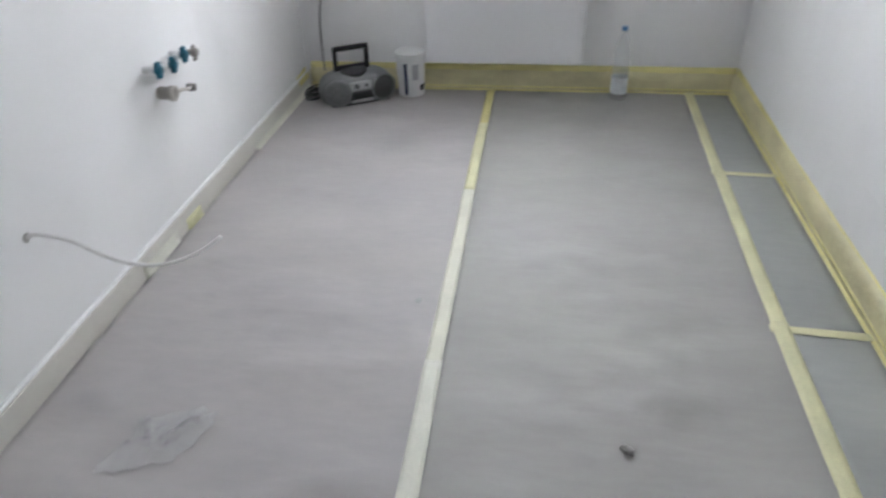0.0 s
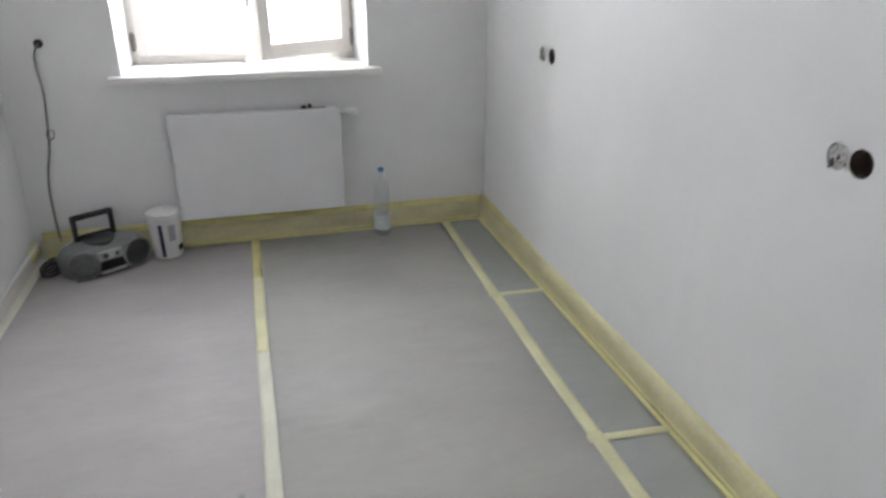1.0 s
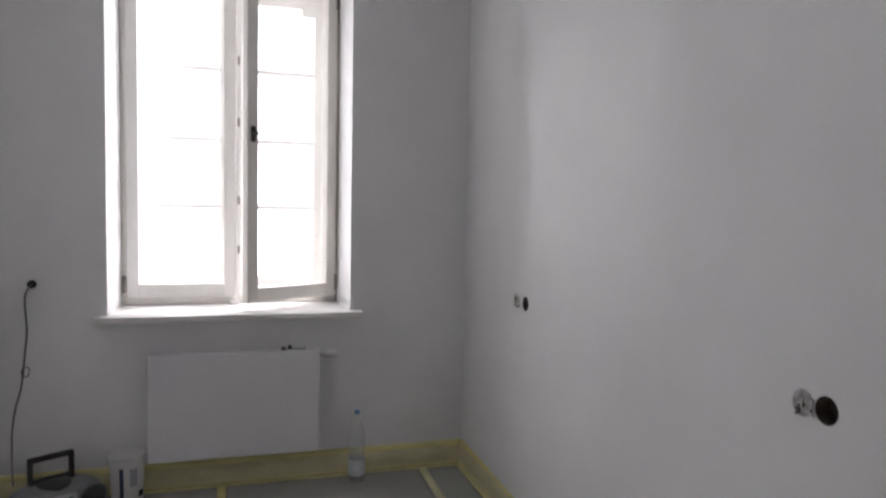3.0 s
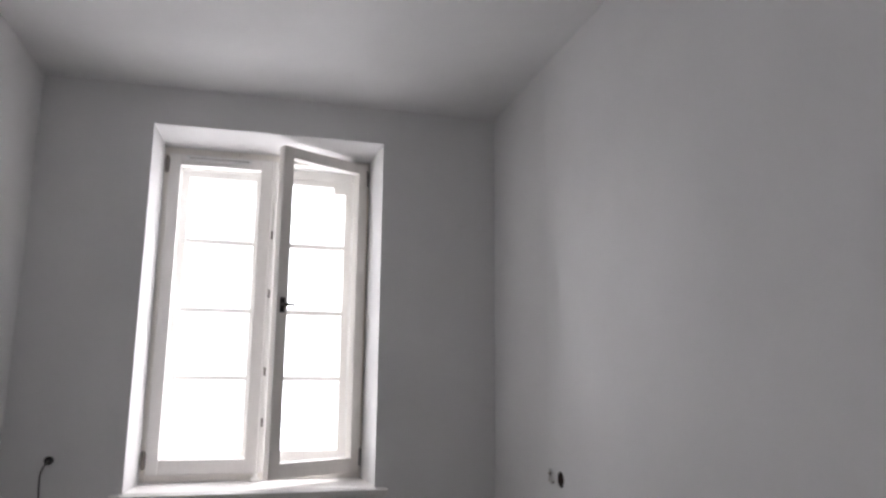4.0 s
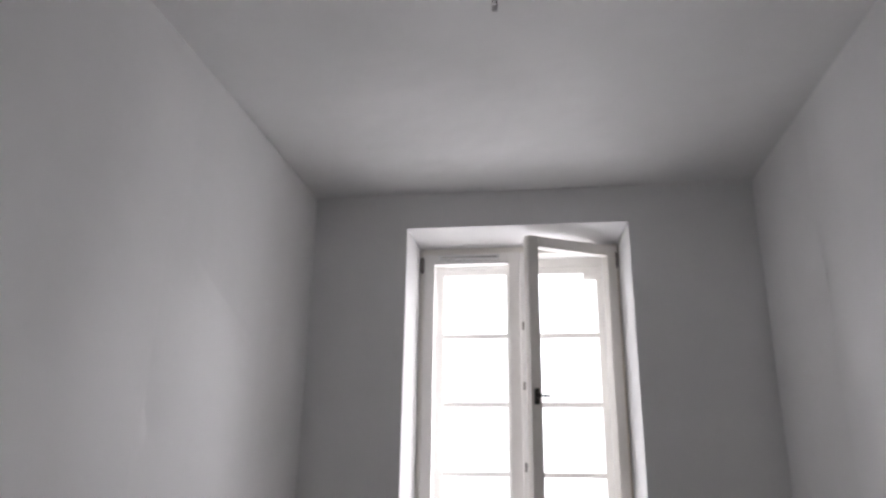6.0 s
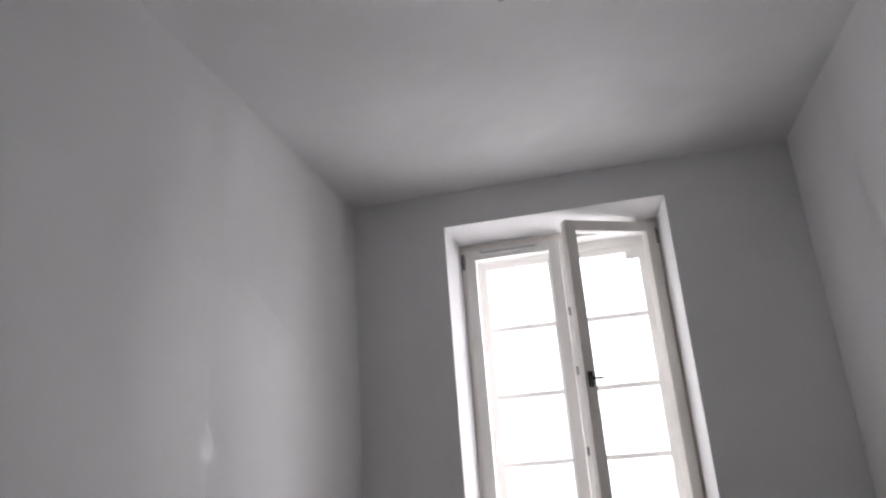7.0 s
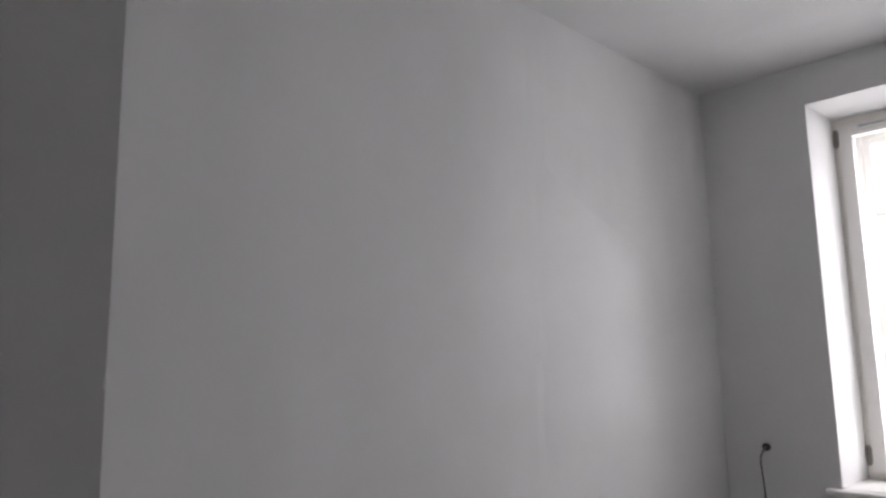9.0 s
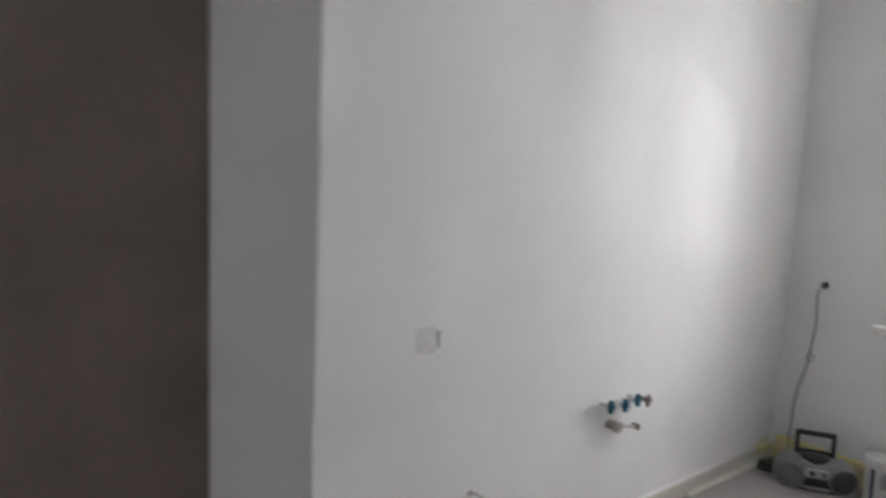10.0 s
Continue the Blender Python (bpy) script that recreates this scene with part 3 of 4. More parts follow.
for z in (1.16, 1.42, 1.83, 2.15):
    part("lock_plate", box(MID + 0.020, MID + 0.032, FY - 0.0375, FY - 0.0345, z - 0.022, z + 0.022, 0.001), GREYMETAL, st, "small dull steel lock plate")
# open inner sash, hinged at the right
sr = part("sash", bars(-0.538, 0.0, -0.026, 0.026, SILLZ + 0.024, FZ1 - 0.022, 0.060, 0.060, 0.075), FRAME_IN, window)
sr.location, sr.rotation_euler = (FX1 - 0.022, FY - 0.012, 0), (0, 0, radians(28.5))
pane("pane", -0.482, -0.056, -0.002, SILLZ + 0.095, FZ1 - 0.078, sr)
hb = box(-0.524, -0.500, -0.040, -0.027, 1.712, 1.788, 0.003)
add_box(hb, -0.520, -0.504, -0.066, -0.039, 1.742, 1.760, 0.003)
add_box(hb, -0.520, -0.455, -0.068, -0.058, 1.745, 1.757, 0.004)
part("handle", hb, DARKMETAL, sr, "dark bronze lever handle")
for x, s in ((FX0 + 0.014, 1), (FX1 - 0.014, -1)):
    for z in (SILLZ + 0.10, FZ1 - 0.10):
        bm = lathe([(0.008, z - 0.045), (0.009, z - 0.043), (0.009, z + 0.043), (0.008, z + 0.045)], 12, Matrix.Translation((x, FY - 0.030, 0)))
        add_box(bm, x - 0.012, x + 0.012, FY - 0.030, FY - 0.0125, z - 0.035, z + 0.035, 0.001)
        part("hinge", bm, GREYMETAL, window, "dull steel barrel hinge")
# outer window with its glazing bars
OY = 0.52
part("outer_frame", bars(FX0 + 0.01, FX1 - 0.01, OY - 0.02, OY + 0.05, 0.895, FZ1 - 0.012, 0.062, 0.06, 0.06), FRAME_W, window)
part("outer_post", box(MID - 0.035, MID + 0.035, OY - 0.024, OY + 0.046, 0.944, FZ1 - 0.060, 0.004), FRAME_W, window)
for x0, x1 in ((FX0 + 0.070, MID - 0.034), (MID + 0.034, FX1 - 0.070)):
    o = part("outer_sash", bars(x0, x1, OY - 0.012, OY + 0.030, 0.940, FZ1 - 0.066, 0.042, 0.042, 0.055), FRAME_W, window)
    zs = [0.988, 1.384, 1.752, 2.136, FZ1 - 0.106]
    for z in zs[1:-1]:
        part("glazing_bar", box(x0 + 0.041, x1 - 0.041, OY - 0.010, OY + 0.024, z - 0.014, z + 0.014, 0.004), FRAME_W, o)
    for z0, z1 in zip(zs, zs[1:]):
        pane("pane", x0 + 0.040, x1 - 0.040, OY + 0.006, z0 + 0.013, z1 - 0.013, o)
# seal of the small opening pane, the stop at the top of the outer sash, and the catch on the sill
part("pane_seal", box(1.4960, 1.5015, OY - 0.014, OY - 0.008, 1.412, 1.735), DARKMETAL, window, "thin dark rubber seal")
part("sash_stop", box(1.446, 1.518, OY - 0.020, OY - 0.0125, 2.452, 2.500, 0.002), FRAME_W, window)
hb = box(MID - 0.018, MID + 0.030, FY - 0.075, FY - 0.036, 0.870, 0.888, 0.004)
add_box(hb, MID - 0.004, MID + 0.018, FY - 0.066, FY - 0.040, 0.887, 0.915, 0.004)
part("sill_catch", hb, FRAME_W, window, "small white catch block")
# sill board
bm = box(WX0 - 0.055, WX1 + 0.060, -0.055, -0.002, 0.832, 0.866, 0.008, 3)
add_box(bm, WX0 + 0.002, WX1 - 0.002, -0.010, FY - 0.014, 0.836, 0.8695, 0.003)
part("window_sill", bm, FRAME_W, window, "white rounded window board")
part("box_sill", box(FX0 + 0.022, FX1 - 0.022, FY + 0.0605, OY - 0.022, 0.88, 0.905, 0.002), FRAME_W, window)


# ---- radiator under the window ----
RX0, RX1, RZ0, RZ1 = 0.692, 1.491, 0.175, 0.688


def radiator():
    r = empty("radiator", Matrix.Translation(((RX0 + RX1) / 2, -0.03, 0)))
    inv = Matrix.Translation((-(RX0 + RX1) / 2, 0.03, 0))

    def p(name, bm, mat, label="", parent=r):
        bm.transform(inv)
        return part(name, bm, mat, parent, label)

    p("front_panel", box(RX0, RX1, -0.110, -0.096, RZ0, RZ1, 0.005, 3), ENAMEL)
    p("back_panel", box(RX0 + 0.01, RX1 - 0.01, -0.042, -0.030, RZ0 + 0.01, RZ1 - 0.02, 0.004), ENAMEL)
    for x0, x1 in ((RX0 + 0.0005, RX0 + 0.004), (RX1 - 0.004, RX1 - 0.0005)):
        p("side_cover", box(x0, x1, -0.0955, -0.034, RZ0 + 0.012, RZ1 - 0.002, 0.001), ENAMEL)
    bm = bmesh.new()
    for i in range(26):
        x = RX0 + 0.012 + i * (RX1 - RX0 - 0.024) / 25
        add_box(bm, x - 0.004, x + 0.004, -0.0955, -0.043, RZ1 - 0.022, RZ1 - 0.014)
    add_box(bm, RX0 + 0.005, RX1 - 0.005, -0.0955, -0.088, RZ1 - 0.010, RZ1 - 0.002)
    add_box(bm, RX0 + 0.005, RX1 - 0.005, -0.048, -0.0425, RZ1 - 0.010, RZ1 - 0.002)
    p("top_grille", bm, ENAMEL)
    bm = bmesh.new()
    for i in range(36):
        x = RX0 + 0.02 + i * (RX1 - RX0 - 0.04) / 35
        add_box(bm, x - 0.0015, x + 0.0015, -0.094, -0.044, RZ0 + 0.03, RZ1 - 0.02)
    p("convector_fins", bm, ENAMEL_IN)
    for x in (RX0 + 0.12, RX1 - 0.12):
        p("wall_bracket", box(x - 0.015, x + 0.015, -0.030, -0.0005, RZ0 + 0.06, RZ1 - 0.08, 0.002), GREYMETAL)
    # thermostat head, sticking out sideways at the top
    m = Matrix.Translation((RX1 + 0.001, -0.070, RZ1 - 0.030)) @ Matrix.Rotation(radians(90), 4, "Y")
    v = p("valve_body", lathe([(0.012, 0), (0.012, 0.022), (0.015, 0.023), (0.015, 0.030)], 18, m), CHROME, "chrome valve body")
    bm = lathe([(0.016, 0.0305), (0.019, 0.033), (0.020, 0.060), (0.018, 0.082), (0.012, 0.088)], 20, m)
    bm.transform(inv)
    part("thermostat_head", bm, WHITE_P, r, "white plastic thermostat head", smooth=True)
    return tagged(r, "white flat-panel radiator hung below the window", "radiator")


radiator()


def valve_caps():
    r = empty("pipe_clip", Matrix.Translation((1.335, -0.070, RZ1 - 0.002)))
    bm = lathe([(0.010, 0), (0.012, 0.003), (0.012, 0.013), (0.008, 0.016)], 14, Matrix.Translation((-0.016, 0, 0)))
    part("cap", bm, BLACK_P, r, smooth=True)
    bm = lathe([(0.009, 0), (0.011, 0.003), (0.010, 0.019), (0.006, 0.022)], 14, Matrix.Translation((0.014, 0.006, 0)))
    part("cap", bm, BLACK_P, r, smooth=True)
    part("bar", box(-0.016, 0.090, -0.004, 0.004, 0.0, 0.007, 0.002), GREYMETAL, r)
    tagged(r, "small black pipe clips lying on the radiator", "fitting")


valve_caps()


# ---- boombox in the corner ----
def boombox():
    r = empty("boombox", pose(0.322, -0.190, 0.011, 0, 0, 31) @ Matrix.Scale(1.04, 4))
    n = 64
    w, d, h = 0.185, 0.082, 0.138

    def outline(k):
        pts = []
        for i in range(n):
            a = 2 * math.pi * i / n
            c, s = math.cos(a), math.sin(a)
            x = w * math.copysign(abs(c) ** 0.55, c)
            y = d * math.copysign(abs(s) ** 0.62, s)
            if y < 0:   # the two speaker humps push the front outwards
                y -= 0.022 * (math.exp(-((abs(x) - 0.118) / 0.055) ** 2))
            pts.append((x * k, y * k))
        return pts

    bm = bmesh.new()
    rings = []
    for z, k in ((0.0, 0.90), (0.008, 0.965), (0.03, 0.995), (0.075, 1.0), (0.112, 0.97), (0.128, 0.90), (h, 0.74)):
        ring = []
        for x, y in outline(k):
            zz = z - (0.020 * min(1, (x / w) ** 4) if z > 0.1 else 0) - (0.018 * math.exp(-((x) / 0.05) ** 2) if z > 0.12 and y < 0 else 0)
            ring.append(bm.verts.new((x, y, zz)))
        rings.append(ring)
    for a, b in zip(rings, rings[1:]):
        for i in range(n):
            bm.faces.new((a[i], a[(i + 1) % n], b[(i + 1) % n], b[i]))
    bm.faces.new(list(reversed(rings[0])))
    bm.faces.new(rings[-1])
    part("body", bm, SILVER_P, r, "silver-grey rounded plastic shell", smooth=True)
    part("base_trim", box(-0.150, 0.150, -0.088, 0.070, -0.008, 0.006, 0.006), BLACK_P, r)
    for s in (-1, 1):
        m = Matrix.Translation((s * 0.116, -0.094, 0.067)) @ Matrix.Rotation(radians(s * 13), 4, "Z") @ Matrix.Rotation(radians(90), 4, "X")
        sp = part("speaker", lathe([(0.066, -0.006), (0.067, 0.010), (0.063, 0.014), (0.060, 0.010), (0.0595, 0.004)], 36, m), SILVER_P, r, "round speaker surround", smooth=True)
        prof = [(0.0595, 0.004), (0.050, 0.009), (0.032, 0.013), (0.012, 0.015), (0.001, 0.0155)]
        part("grille", lathe(prof, 36, m), MESH_P if s < 0 else MESH_SHADE, sp, "domed metal speaker grille", smooth=True)
    deck = part("cassette_door", box(-0.064, 0.066, -0.099, -0.078, 0.022, 0.058, 0.004), BLACK_P, r, "dark cassette door")
    part("cassette_window", box(-0.040, 0.044, -0.1012, -0.0994, 0.032, 0.050, 0.0006), BLACK_P, deck)
    part("control_panel", box(-0.055, 0.058, -0.092, -0.072, 0.066, 0.108, 0.006), BRIGHT_P, r, "pale silver control panel")
    part("button_row", box(-0.050, 0.062, -0.101, -0.084, 0.006, 0.019, 0.003), BRIGHT_P, r, "pale silver key row")
    m = Matrix.Translation((-0.020, -0.092, 0.088)) @ Matrix.Rotation(radians(90), 4, "X")
    part("knob", lathe([(0.012, 0), (0.012, 0.010), (0.010, 0.012)], 20, m), DGREY_P, r)
    m = Matrix.Translation((0.030, -0.092, 0.088)) @ Matrix.Rotation(radians(90), 4, "X")
    part("knob", lathe([(0.008, 0), (0.008, 0.008), (0.006, 0.010)], 20, m), DGREY_P, r)
    lid = part("disc_lid", lathe([(0.066, 0.120), (0.066, 0.141), (0.060, 0.146), (0.001, 0.150)], 36, Matrix.Translation((0, 0.010, 0))), DGREY_P, r, "dark round disc lid", smooth=True)
    # carrying handle: a square black loop standing up
    bm = bmesh.new()
    for s in (-1, 1):
        add_box(bm, s * 0.082 - 0.010, s * 0.082 + 0.010, 0.030, 0.056, 0.100, 0.250, 0.006)
    add_box(bm, -0.092, 0.092, 0.0295, 0.0565, 0.230, 0.254, 0.008)
    add_box(bm, -0.080, 0.080, 0.032, 0.054, 0.135, 0.158, 0.004)
    part("handle", bm, BLACK_P, r, "square black carrying handle")
    part("aerial", tube([(0.16, 0.062, 0.11), (0.05, 0.066, 0.128), (-0.12, 0.066, 0.128)], 0.0025, 8), CHROME, r)
    return tagged(r, "silver-grey portable boombox with black handle on the floor", "boombox")


boombox()
loops = [(0.150, -0.105, 0.020), (0.110, -0.10, 0.016)]
for k in range(34):
    turn = k * 0.9 + 0.6
    loops.append((0.098 + (0.040 + 0.014 * noise.noise((k * 0.7, 1, 0))) * math.cos(turn) + 0.010 * noise.noise((k * 0.31, 5, 0)),
                  -0.215 + (0.068 + 0.020 * noise.noise((k * 0.6, 2, 0))) * math.sin(turn), 0.013 + 0.0014 * k + 0.006 * noise.noise((k * 0.9, 3, 0))))
cord = part("power_cord", tube(loops, 0.0038, 8, steps=5), DGREY_P, None, smooth=True)
tagged(cord, "dark grey power cord coiled beside the boombox", "power cord")


# ---- bucket ----
def bucket():
    r = empty("paint_bucket", pose(0.606, -0.114, 0.011, 0, 0, 4) @ Matrix.Scale(1.09, 4))
    prof = [(0.060, 0.0), (0.063, 0.003), (0.070, 0.186), (0.0705, 0.188), (0.0705, 0.196), (0.066, 0.196)]
    part("tub", lathe(prof, 40), WHITE_P, r, "white tapered plastic tub", smooth=True)
    lid = [(0.066, 0.1965), (0.0725, 0.197), (0.0725, 0.206), (0.069, 0.209), (0.064, 0.209), (0.062, 0.204), (0.001, 0.204)]
    part("lid", lathe(lid, 40), WHITE_P, r, "white snap-on lid", smooth=True)

    def patch(name, a0, a1, z0, z1, mat, lab):
        bm = bmesh.new()
        cols = []
        for i in range(9):
            a = radians(a0 + (a1 - a0) * i / 8)
            cols.append([bm.verts.new(((0.0630 + 0.007 * z / 0.186 + 0.001) * math.cos(a), (0.0630 + 0.007 * z / 0.186 + 0.001) * math.sin(a), z)) for z in (z0, z1)])
        for a, b in zip(cols, cols[1:]):
            bm.faces.new((a[0], b[0], b[1], a[1]))
        thick(part(name, bm, mat, r, lab), 0.0008, 0)

    patch("label_bar", -112, -98, 0.012, 0.165, NAVY, "dark navy upright label bar")
    patch("label_panel", -78, -52, 0.085, 0.160, GREYPRINT, "pale grey label panel")
    patch("label_spot", -44, -16, 0.030, 0.058, BLACK_P, "small black label mark")
    bm = tube([(0.0722 * math.cos(radians(a)), 0.0722 * math.sin(radians(a)), 0.188 - 0.055 * math.sin(radians((a + 20) / 220 * 180))) for a in range(-20, 201, 20)], 0.0016, 6)
    part("bail", bm, CHROME, r)
    tagged(r, "white plastic paint bucket with dark label bar", "bucket")


bucket()


# ---- bottle ----
def bottle():
    r = empty("water_bottle", Matrix.Translation((1.680, -0.120, 0.011)) @ Matrix.Scale(0.965, 4))
    prof = [(0.026, 0.004), (0.040, 0.0), (0.043, 0.008), (0.0435, 0.05), (0.041, 0.056), (0.0435, 0.064), (0.0435, 0.115), (0.041, 0.122),
            (0.0425, 0.130), (0.0425, 0.205), (0.041, 0.215), (0.043, 0.222), (0.0415, 0.250), (0.030, 0.300), (0.017, 0.335), (0.0135, 0.345), (0.0135, 0.352), (0.0165, 0.354), (0.0165, 0.357), (0.0125, 0.358), (0.0125, 0.366)]
    b = part("bottle_shell", lathe(prof, 32), PET, r, "clear ribbed plastic bottle", smooth=True)
    part("label_wrap", lathe([(0.0438, 0.034), (0.0440, 0.035), (0.0440, 0.118), (0.0438, 0.119)], 32, closed=False), LABEL, r, "pale blue wrap label", smooth=True)
    part("cap", lathe([(0.015, 0.3585), (0.0155, 0.360), (0.0155, 0.374), (0.014, 0.376)], 24), CAPBLUE, r, "blue screw cap")
    tagged(r, "empty clear plastic water bottle with blue cap", "bottle")


bottle()


# ---- cable from the window wall ----
def corner_cable():
    r = empty("hanging_cable", Matrix.Translation((0.190, 0, 1.020)))
    inv = Matrix.Translation((-0.190, 0, -1.012))
    bm = lathe([(0.0185, -0.006), (0.0185, 0.010), (0.015, 0.012), (0.012, 0.010)], 20, Matrix.Translation((0.198, 0.0, 1.012)) @ Matrix.Rotation(radians(90), 4, "X"))
    bm.transform(inv)
    part("grommet", bm, BLACK_P, r, "black rubber wall grommet")
    bm = tube([(0.198, 0.02, 1.012), (0.196, -0.018, 1.008), (0.176, -0.024, 0.965), (0.172, -0.014, 0.90), (0.177, -0.011, 0.80), (0.168, -0.011, 0.70), (0.160, -0.013, 0.615),
               (0.148, -0.012, 0.53), (0.124, -0.011, 0.44), (0.110, -0.011, 0.34), (0.108, -0.014, 0.25), (0.115, -0.040, 0.16), (0.125, -0.06, 0.10)], 0.0038, 8)
    bm.transform(inv)
    part("cable", bm, WIRE, r, "thin grey cable", smooth=True)
    c = [(0.162 + 0.016 * math.cos(a * 0.7) + 0.010, -0.016 - 0.002 * a, 0.612 + 0.022 * math.sin(a * 0.7)) for a in range(0, 10)]
    bm = tube(c, 0.0026, 8, steps=4)
    bm.transform(inv)
    part("cable_tie", bm, WIRE, r, "looped cable knot", smooth=True)
    tagged(r, "thin grey cable hanging down the wall to the boombox", "cable")


corner_cable()


# ---- stiff white cable sticking out of the left wall ----
bm = tube([(-0.02, -2.292, 0.402), (0.006, -2.288, 0.412), (0.032, -2.280, 0.413), (0.100, -2.265, 0.390), (0.185, -2.26, 0.342), (0.26, -2.26, 0.324), (0.345, -2.26, 0.330), (0.44, -2.26, 0.370), (0.513, -2.26, 0.422)], 0.0050, 10)
wc = part("cable_end", bm, WIRE_W, None, smooth=True)
bm = lathe([(0.010, -0.004), (0.013, 0.001), (0.010, 0.004), (0.0055, 0.003)], 14, Matrix.Translation((0.0, -2.290, 0.409)) @ Matrix.Rotation(radians(90), 4, "Y"))
part("hole_rim", bm, PLASTER, wc, "rough plaster rim of the cable hole")
tagged(wc, "stiff white cable end curving out of the wall", "cable")


# ---- water outlets on the left wall ----
def wall_lathe(prof, y, z, n=18):
    """A turned piece standing out of the left wall at y, z."""
    return lathe(prof, n, Matrix.Translation((0, y, z)) @ Matrix.Rotation(radians(90), 4, "Y"))


def water_outlets():
    r = empty("water_outlet", Matrix.Translation((0, -1.50, 0.606)))
    inv = Matrix.Translation((0, 1.50, -0.606))

    def p(name, bm, mat, label="", parent=r, smooth=False):
        bm.transform(inv)
        return part(name, bm, mat, parent, label, smooth)

    p("mounting_plate", box(0.0005, 0.005, -1.545, -1.375, 0.592, 0.610, 0.002), WHITE_P, "white mounting rail")
    for y, z in ((-1.572, 0.609), (-1.475, 0.596), (-1.388, 0.604)):
        p("elbow", wall_lathe([(0.013, 0.001), (0.013, 0.030), (0.012, 0.031), (0.012, 0.040)], y, z), WHITE_P, "white pipe elbow")
        bm = wall_lathe([(0.012, 0.0405), (0.0145, 0.043), (0.0145, 0.062), (0.012, 0.065)], y, z)
        add_box(bm, 0.044, 0.060, y - 0.010, y + 0.010, z - 0.027, z + 0.027, 0.003)
        p("plug", bm, BLUE, "blue-green plastic test plug")
    p("connector", tube([(0.030, -1.558, 0.603), (0.030, -1.524, 0.599), (0.030, -1.488, 0.594)], 0.011, 12), WHITE_P, "white connector sleeve", smooth=True)
    p("connector", tube([(0.030, -1.462, 0.594), (0.030, -1.432, 0.596), (0.030, -1.402, 0.601)], 0.011, 12), CHROME, "dull metal connector sleeve", smooth=True)
    bm = wall_lathe([(0.010, 0.006), (0.010, 0.045), (0.017, 0.046), (0.017, 0.062), (0.012, 0.066)], -1.315, 0.590)
    add_box(bm, 0.048, 0.058, -1.325, -1.305, 0.560, 0.615, 0.003)
    p("stop_valve", bm, GREYMETAL, "small grey metal stop valve")
    tagged(r, "row of wall water outlets with blue test plugs", "water outlet")
    d = empty("drain_pipe", Matrix.Translation((0, -1.514, 0.510)))
    inv2 = Matrix.Translation((0, 1.514, -0.510))
    bm = wall_lathe([(0.022, 0.0005), (0.022, 0.040), (0.026, 0.042), (0.026, 0.058), (0.021, 0.060), (0.020, 0.046), (0.001, 0.045)], -1.514, 0.510, 28)
    bm.transform(inv2)
    part("pipe_socket", bm, CREAM, d, "cream plastic drain socket", smooth=True)
    bm = tube([(0.050, -1.480, 0.506), (0.055, -1.445, 0.500), (0.058, -1.405, 0.490)], 0.006, 10)
    bm.transform(inv2)
    part("clip", bm, CREAM, d, smooth=True)
    bm = wall_lathe([(0.009, 0.040), (0.013, 0.042), (0.013, 0.070), (0.009, 0.072)], -1.394, 0.489)
    bm.transform(inv2)
    part("clip_end", bm, GREYMETAL, d, smooth=True)
    tagged(d, "cream plastic drain pipe end standing out of the wall", "pipe")


water_outlets()


# ---- flush wall boxes ----
def wall_box(x, y, z, into, kind):
    """A recessed round box in a long wall; into: +1 runs into the right wall, -1 into the left one."""
    r = empty("wall_box", Matrix.Translation((x, y, z)))
    m = Matrix.Rotation(radians(90 * into), 4, "Y")
    cup = [(BOX_R + 0.0005, 0.0004), (BOX_R - 0.0012, 0.0006), (BOX_R - 0.0016, 0.040), (0.001, 0.041)]
    if kind == "wires":
        cup = [(BOX_R + 0.0005, 0.0004), (BOX_R - 0.0012, 0.0006), (BOX_R - 0.0016, 0.007), (0.001, 0.0075)]
    mat = {"empty": BOXIN, "wires": CREAM2}[kind]
    part("cup", lathe(cup, 28, m, closed=False), mat, r, smooth=False)
    if kind == "wires":
        rnd = random.Random(int(abs(y) * 1000))
        for k in range(16):
            pts = []
            a, b = rnd.uniform(-0.024, 0.024), rnd.uniform(-0.021, 0.021)
            for j in range(6):
                pts.append((into * (0.0065 - 0.0028 * j), a * 0.9 - 0.0018 * j + rnd.uniform(-0.007, 0.007), b * 0.8 - 0.0012 * j + rnd.uniform(-0.007, 0.007)))
            part("wire", tube(pts, 0.0028, 6, steps=4), (WIRE_W, WIRE_W, CREAM, WIRE_W, WIRE, WIRE_W, CREAM, BOXIN)[k % 8], r, smooth=True)
        part("terminal", box(min(into * 0.007, into * -0.005), max(into * 0.007, into * -0.005), -0.030, -0.010, -0.018, 0.016, 0.003), WIRE_W, r, "white connector block")
    if kind == "empty":
        for s in (-1, 1):
            part("screw_lug", box(min(into * 0.002, into * 0.012), max(into * 0.002, into * 0.012), -0.004, 0.004, s * 0.0275 - 0.004, s * 0.0275 + 0.004, 0.001), BLACK_P, r)
    label = {"empty": "open brown wall box without a socket", "wires": "open wall box with loose pale wires"}[kind]
    tagged(r, label, "wall box", "flush wall boxes")


for (y, z), kind in zip(SOCKETS, ("wires", "empty", "wires", "empty")):
    wall_box(W, y, z, 1, kind)


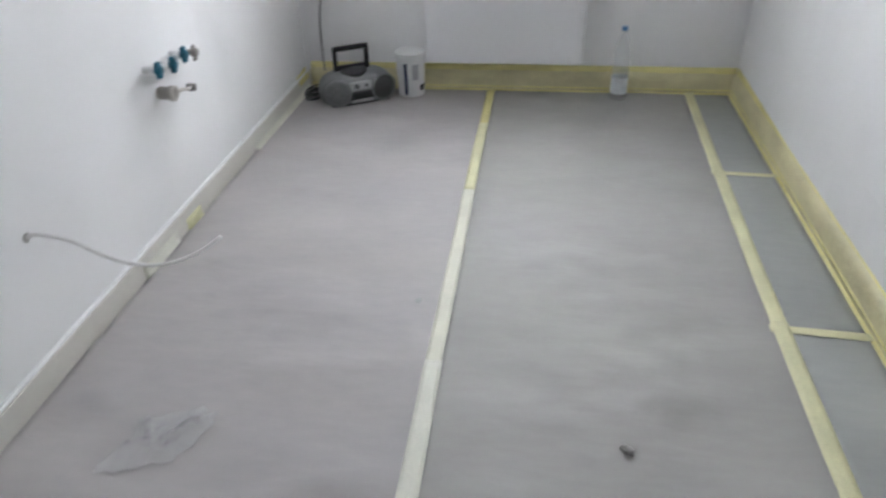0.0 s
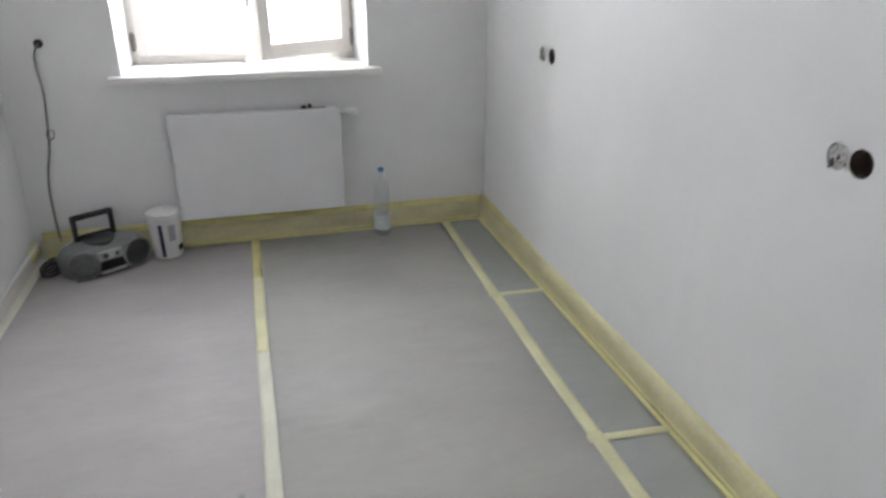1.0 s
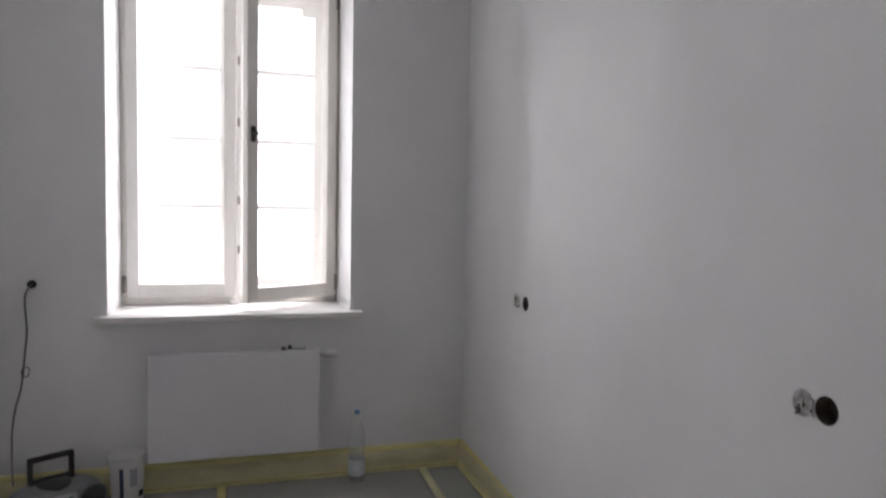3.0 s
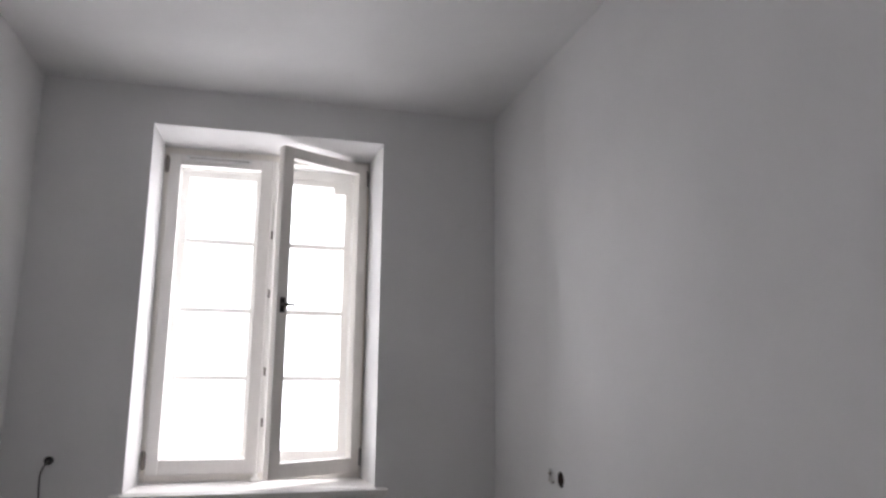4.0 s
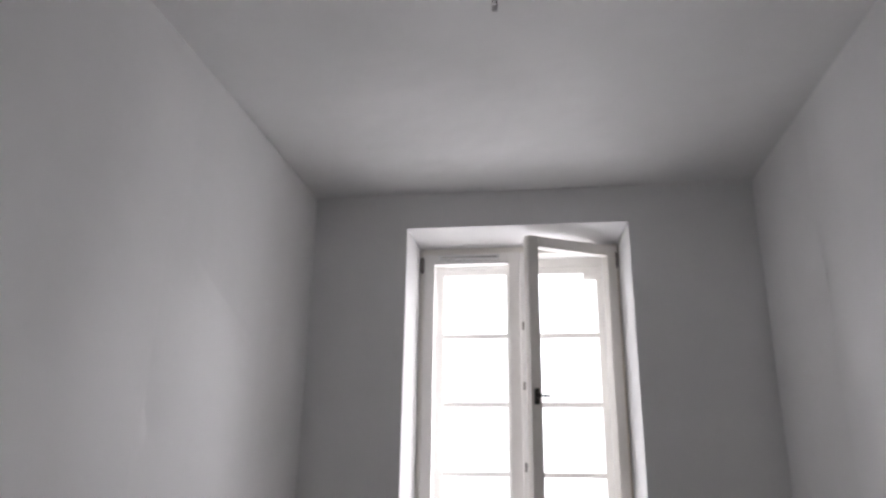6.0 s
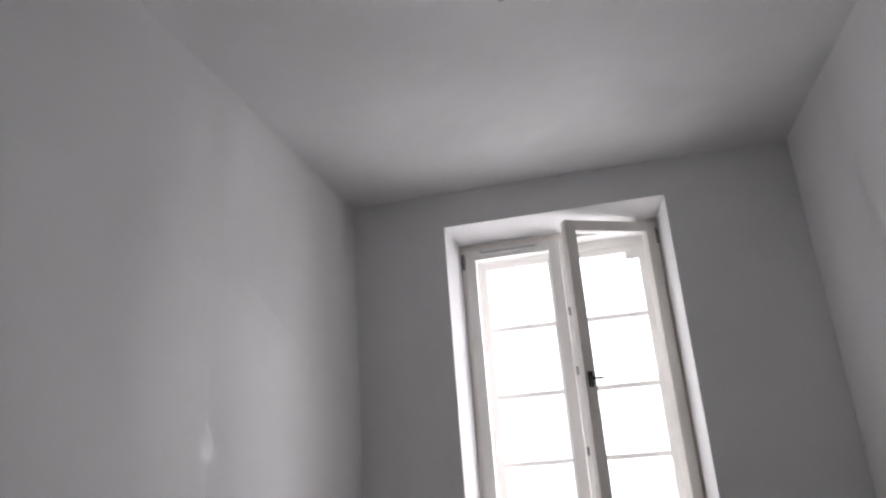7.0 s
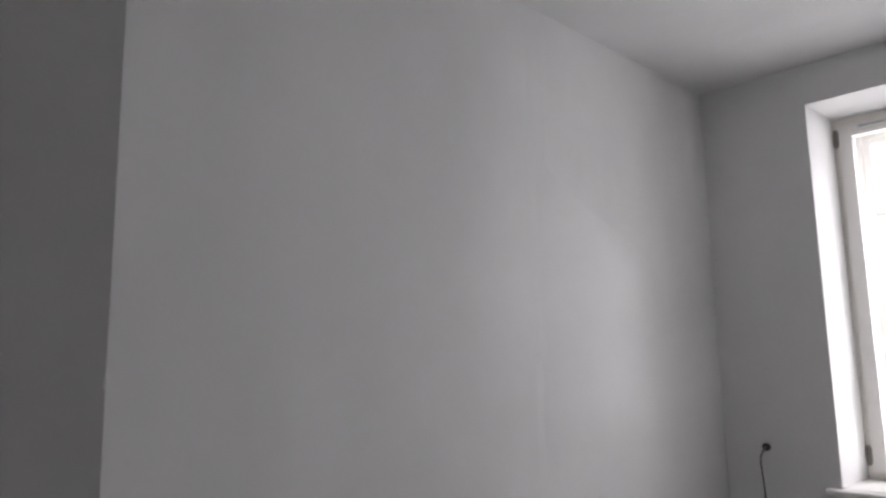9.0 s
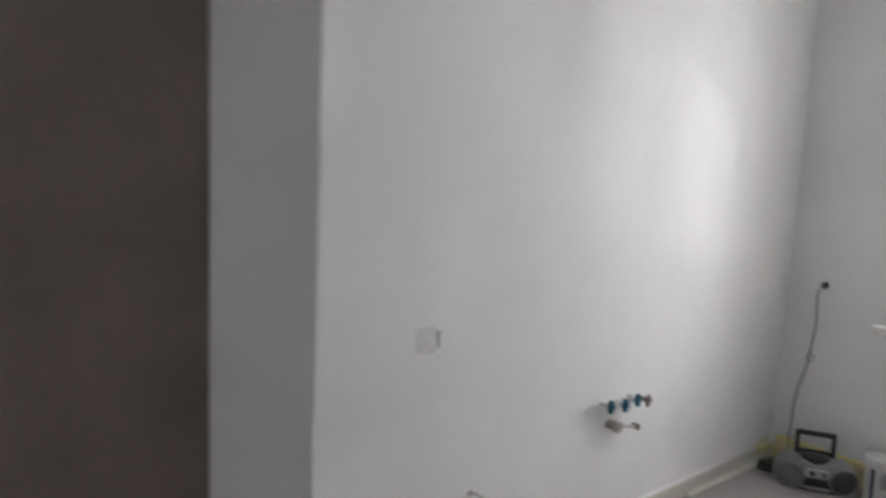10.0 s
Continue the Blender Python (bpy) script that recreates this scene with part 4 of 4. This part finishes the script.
def plastered_box():
    """A wall box on the left wall, filled and smoothed over but for an upright slot."""
    y0, y1, z0, z1 = SLOT
    r = empty("wall_box", Matrix.Translation((0, y0, (z0 + z1) / 2)))
    inv = Matrix.Translation((0, -y0, -(z0 + z1) / 2))
    bm = box(-0.06, -0.007, y0 + 0.0004, y1 - 0.0004, z0 + 0.0004, z1 - 0.0004)
    bm.transform(inv)
    part("cup", bm, PLASTER, r, "grey back of the open slot")
    bm = bmesh.new()
    rows = []
    for i in range(9):
        row = []
        for j in range(11):
            u, v = i / 8, j / 10
            e = min(1, 4 * min(u, 1 - u), 4 * min(v, 1 - v))
            y = y0 - 0.004 - 0.082 * u + 0.004 * noise.noise((v * 3, u, 2))
            z = 0.960 + 0.092 * v + 0.004 * noise.noise((u * 3, v, 7))
            row.append(bm.verts.new((0.0003 + 0.0022 * e * (1 + 0.5 * noise.noise((u * 4, v * 4, 1))), y, z)))
        rows.append(row)
    for p, q in zip(rows, rows[1:]):
        for k in range(10):
            bm.faces.new((p[k], p[k + 1], q[k + 1], q[k]))
    bm.transform(inv)
    part("filler_patch", bm, CREAM2, r, "pale grey plaster patch", smooth=True)
    tagged(r, "wall box smoothed over with pale plaster, an upright slot open", "wall box", "flush wall boxes")


plastered_box()


# ---- lamp connection on the ceiling ----
def lamp_hook():
    r = empty("ceiling_hook", Matrix.Translation((1.094, -1.603, H)) @ Matrix.Scale(0.66, 4))
    part("rose", lathe([(0.022, 0.0015), (0.022, -0.006), (0.014, -0.014), (0.006, -0.016)][::-1], 20), HOOKGREY, r)
    part("hook", tube([(0, 0, -0.008), (0.0, 0, -0.034), (0.008, 0, -0.046), (0.014, 0, -0.056), (0.010, 0, -0.068), (0.0, 0, -0.072), (-0.008, 0, -0.064)], 0.0026, 8), HOOKGREY, r, smooth=True)
    part("terminal_block", box(-0.014, 0.014, 0.002, 0.020, -0.080, -0.052, 0.004), HOOKGREY, r, "grey terminal block")
    for x in (-0.007, 0.007):
        part("wire", tube([(x * 0.4, 0.010, -0.006), (x * 1.4, 0.014, -0.032), (x, 0.012, -0.058)], 0.0018, 6), WIRE, r, smooth=True)
    tagged(r, "grey lamp hook with terminal block under the ceiling", "hook")


lamp_hook()


# ---- scraps on the floor ----
def plastic_scrap():
    bm = bmesh.new()
    nx, ny = 26, 22
    rows = []
    for j in range(ny + 1):
        row = []
        for i in range(nx + 1):
            u, v = i / nx - 0.5, j / ny - 0.5
            a = math.atan2(v, u)
            k = 1 + 0.35 * noise.noise((math.cos(a) * 2.5, math.sin(a) * 2.5, 3)) + 0.12 * noise.noise((math.cos(a) * 8, math.sin(a) * 8, 5))
            x, y = 0.19 * u * k, 0.17 * v * k
            hgt = abs(noise.noise((u * 5, v * 9, 1))) * 0.045 + abs(noise.noise((u * 13, v * 11, 6))) * 0.018
            e = max(0, 1 - (2 * max(abs(u), abs(v))) ** 3)
            row.append(bm.verts.new((x + 0.5 * y, y, 0.0118 + e * hgt)))
        rows.append(row)
    for a, b in zip(rows, rows[1:]):
        for i in range(nx):
            bm.faces.new((a[i], a[i + 1], b[i + 1], b[i]))
    ob = thick(part("plastic_film_scrap", bm, POLY, smooth=True), 0.0004)
    ob.matrix_world = pose(0.398, -2.560, 0, 0, 0, 14)
    tagged(ob, "crumpled clear plastic film lying on the paper", "plastic film")


plastic_scrap()


def debris(name, x, y, s, mat, seed, label, cat):
    bm = bmesh.new()
    bmesh.ops.create_icosphere(bm, subdivisions=2, radius=1)
    for v in bm.verts:
        k = 1 + 0.45 * noise.noise(v.co * 1.6 + Vector((seed, 0, 0)))
        v.co = Vector((v.co.x * s[0] * k, v.co.y * s[1] * k, v.co.z * s[2] * k + s[2] * 0.8))
    ob = part(name, bm, mat)
    ob.matrix_world = pose(x, y, 0.0085, 0, 0, seed * 40)
    tagged(ob, label, cat)


debris("plaster_crumb", 1.532, -2.470, (0.013, 0.018, 0.006), CRUMB, 1.0, "small grey plaster crumb on the masking paper", "debris")
debris("plaster_crumb", 0.940, -1.932, (0.011, 0.011, 0.003), PAPER2, 2.0, "tiny grey plaster crumb on the masking paper", "debris")


# ---- a knocked edge on the end of the left wall ----
def wall_chip(z, size, seed):
    bm = bmesh.new()
    bmesh.ops.create_icosphere(bm, subdivisions=2, radius=1)
    for v in bm.verts:
        k = 1 + 0.5 * noise.noise(v.co * 1.8 + Vector((seed, 0, 0)))
        v.co = Vector((v.co.x * size * 0.35 * k, v.co.y * size * 0.35 * k, v.co.z * size * k))
    ob = part("wall_chip", bm, WALL)
    ob.matrix_world = pose(0.0, EDGE, z, 0, 0, seed * 30)
    structure(ob, "small lump of plaster on the wall's outer edge")


wall_chip(1.43, 0.016, 1.0)
wall_chip(1.36, 0.009, 3.0)
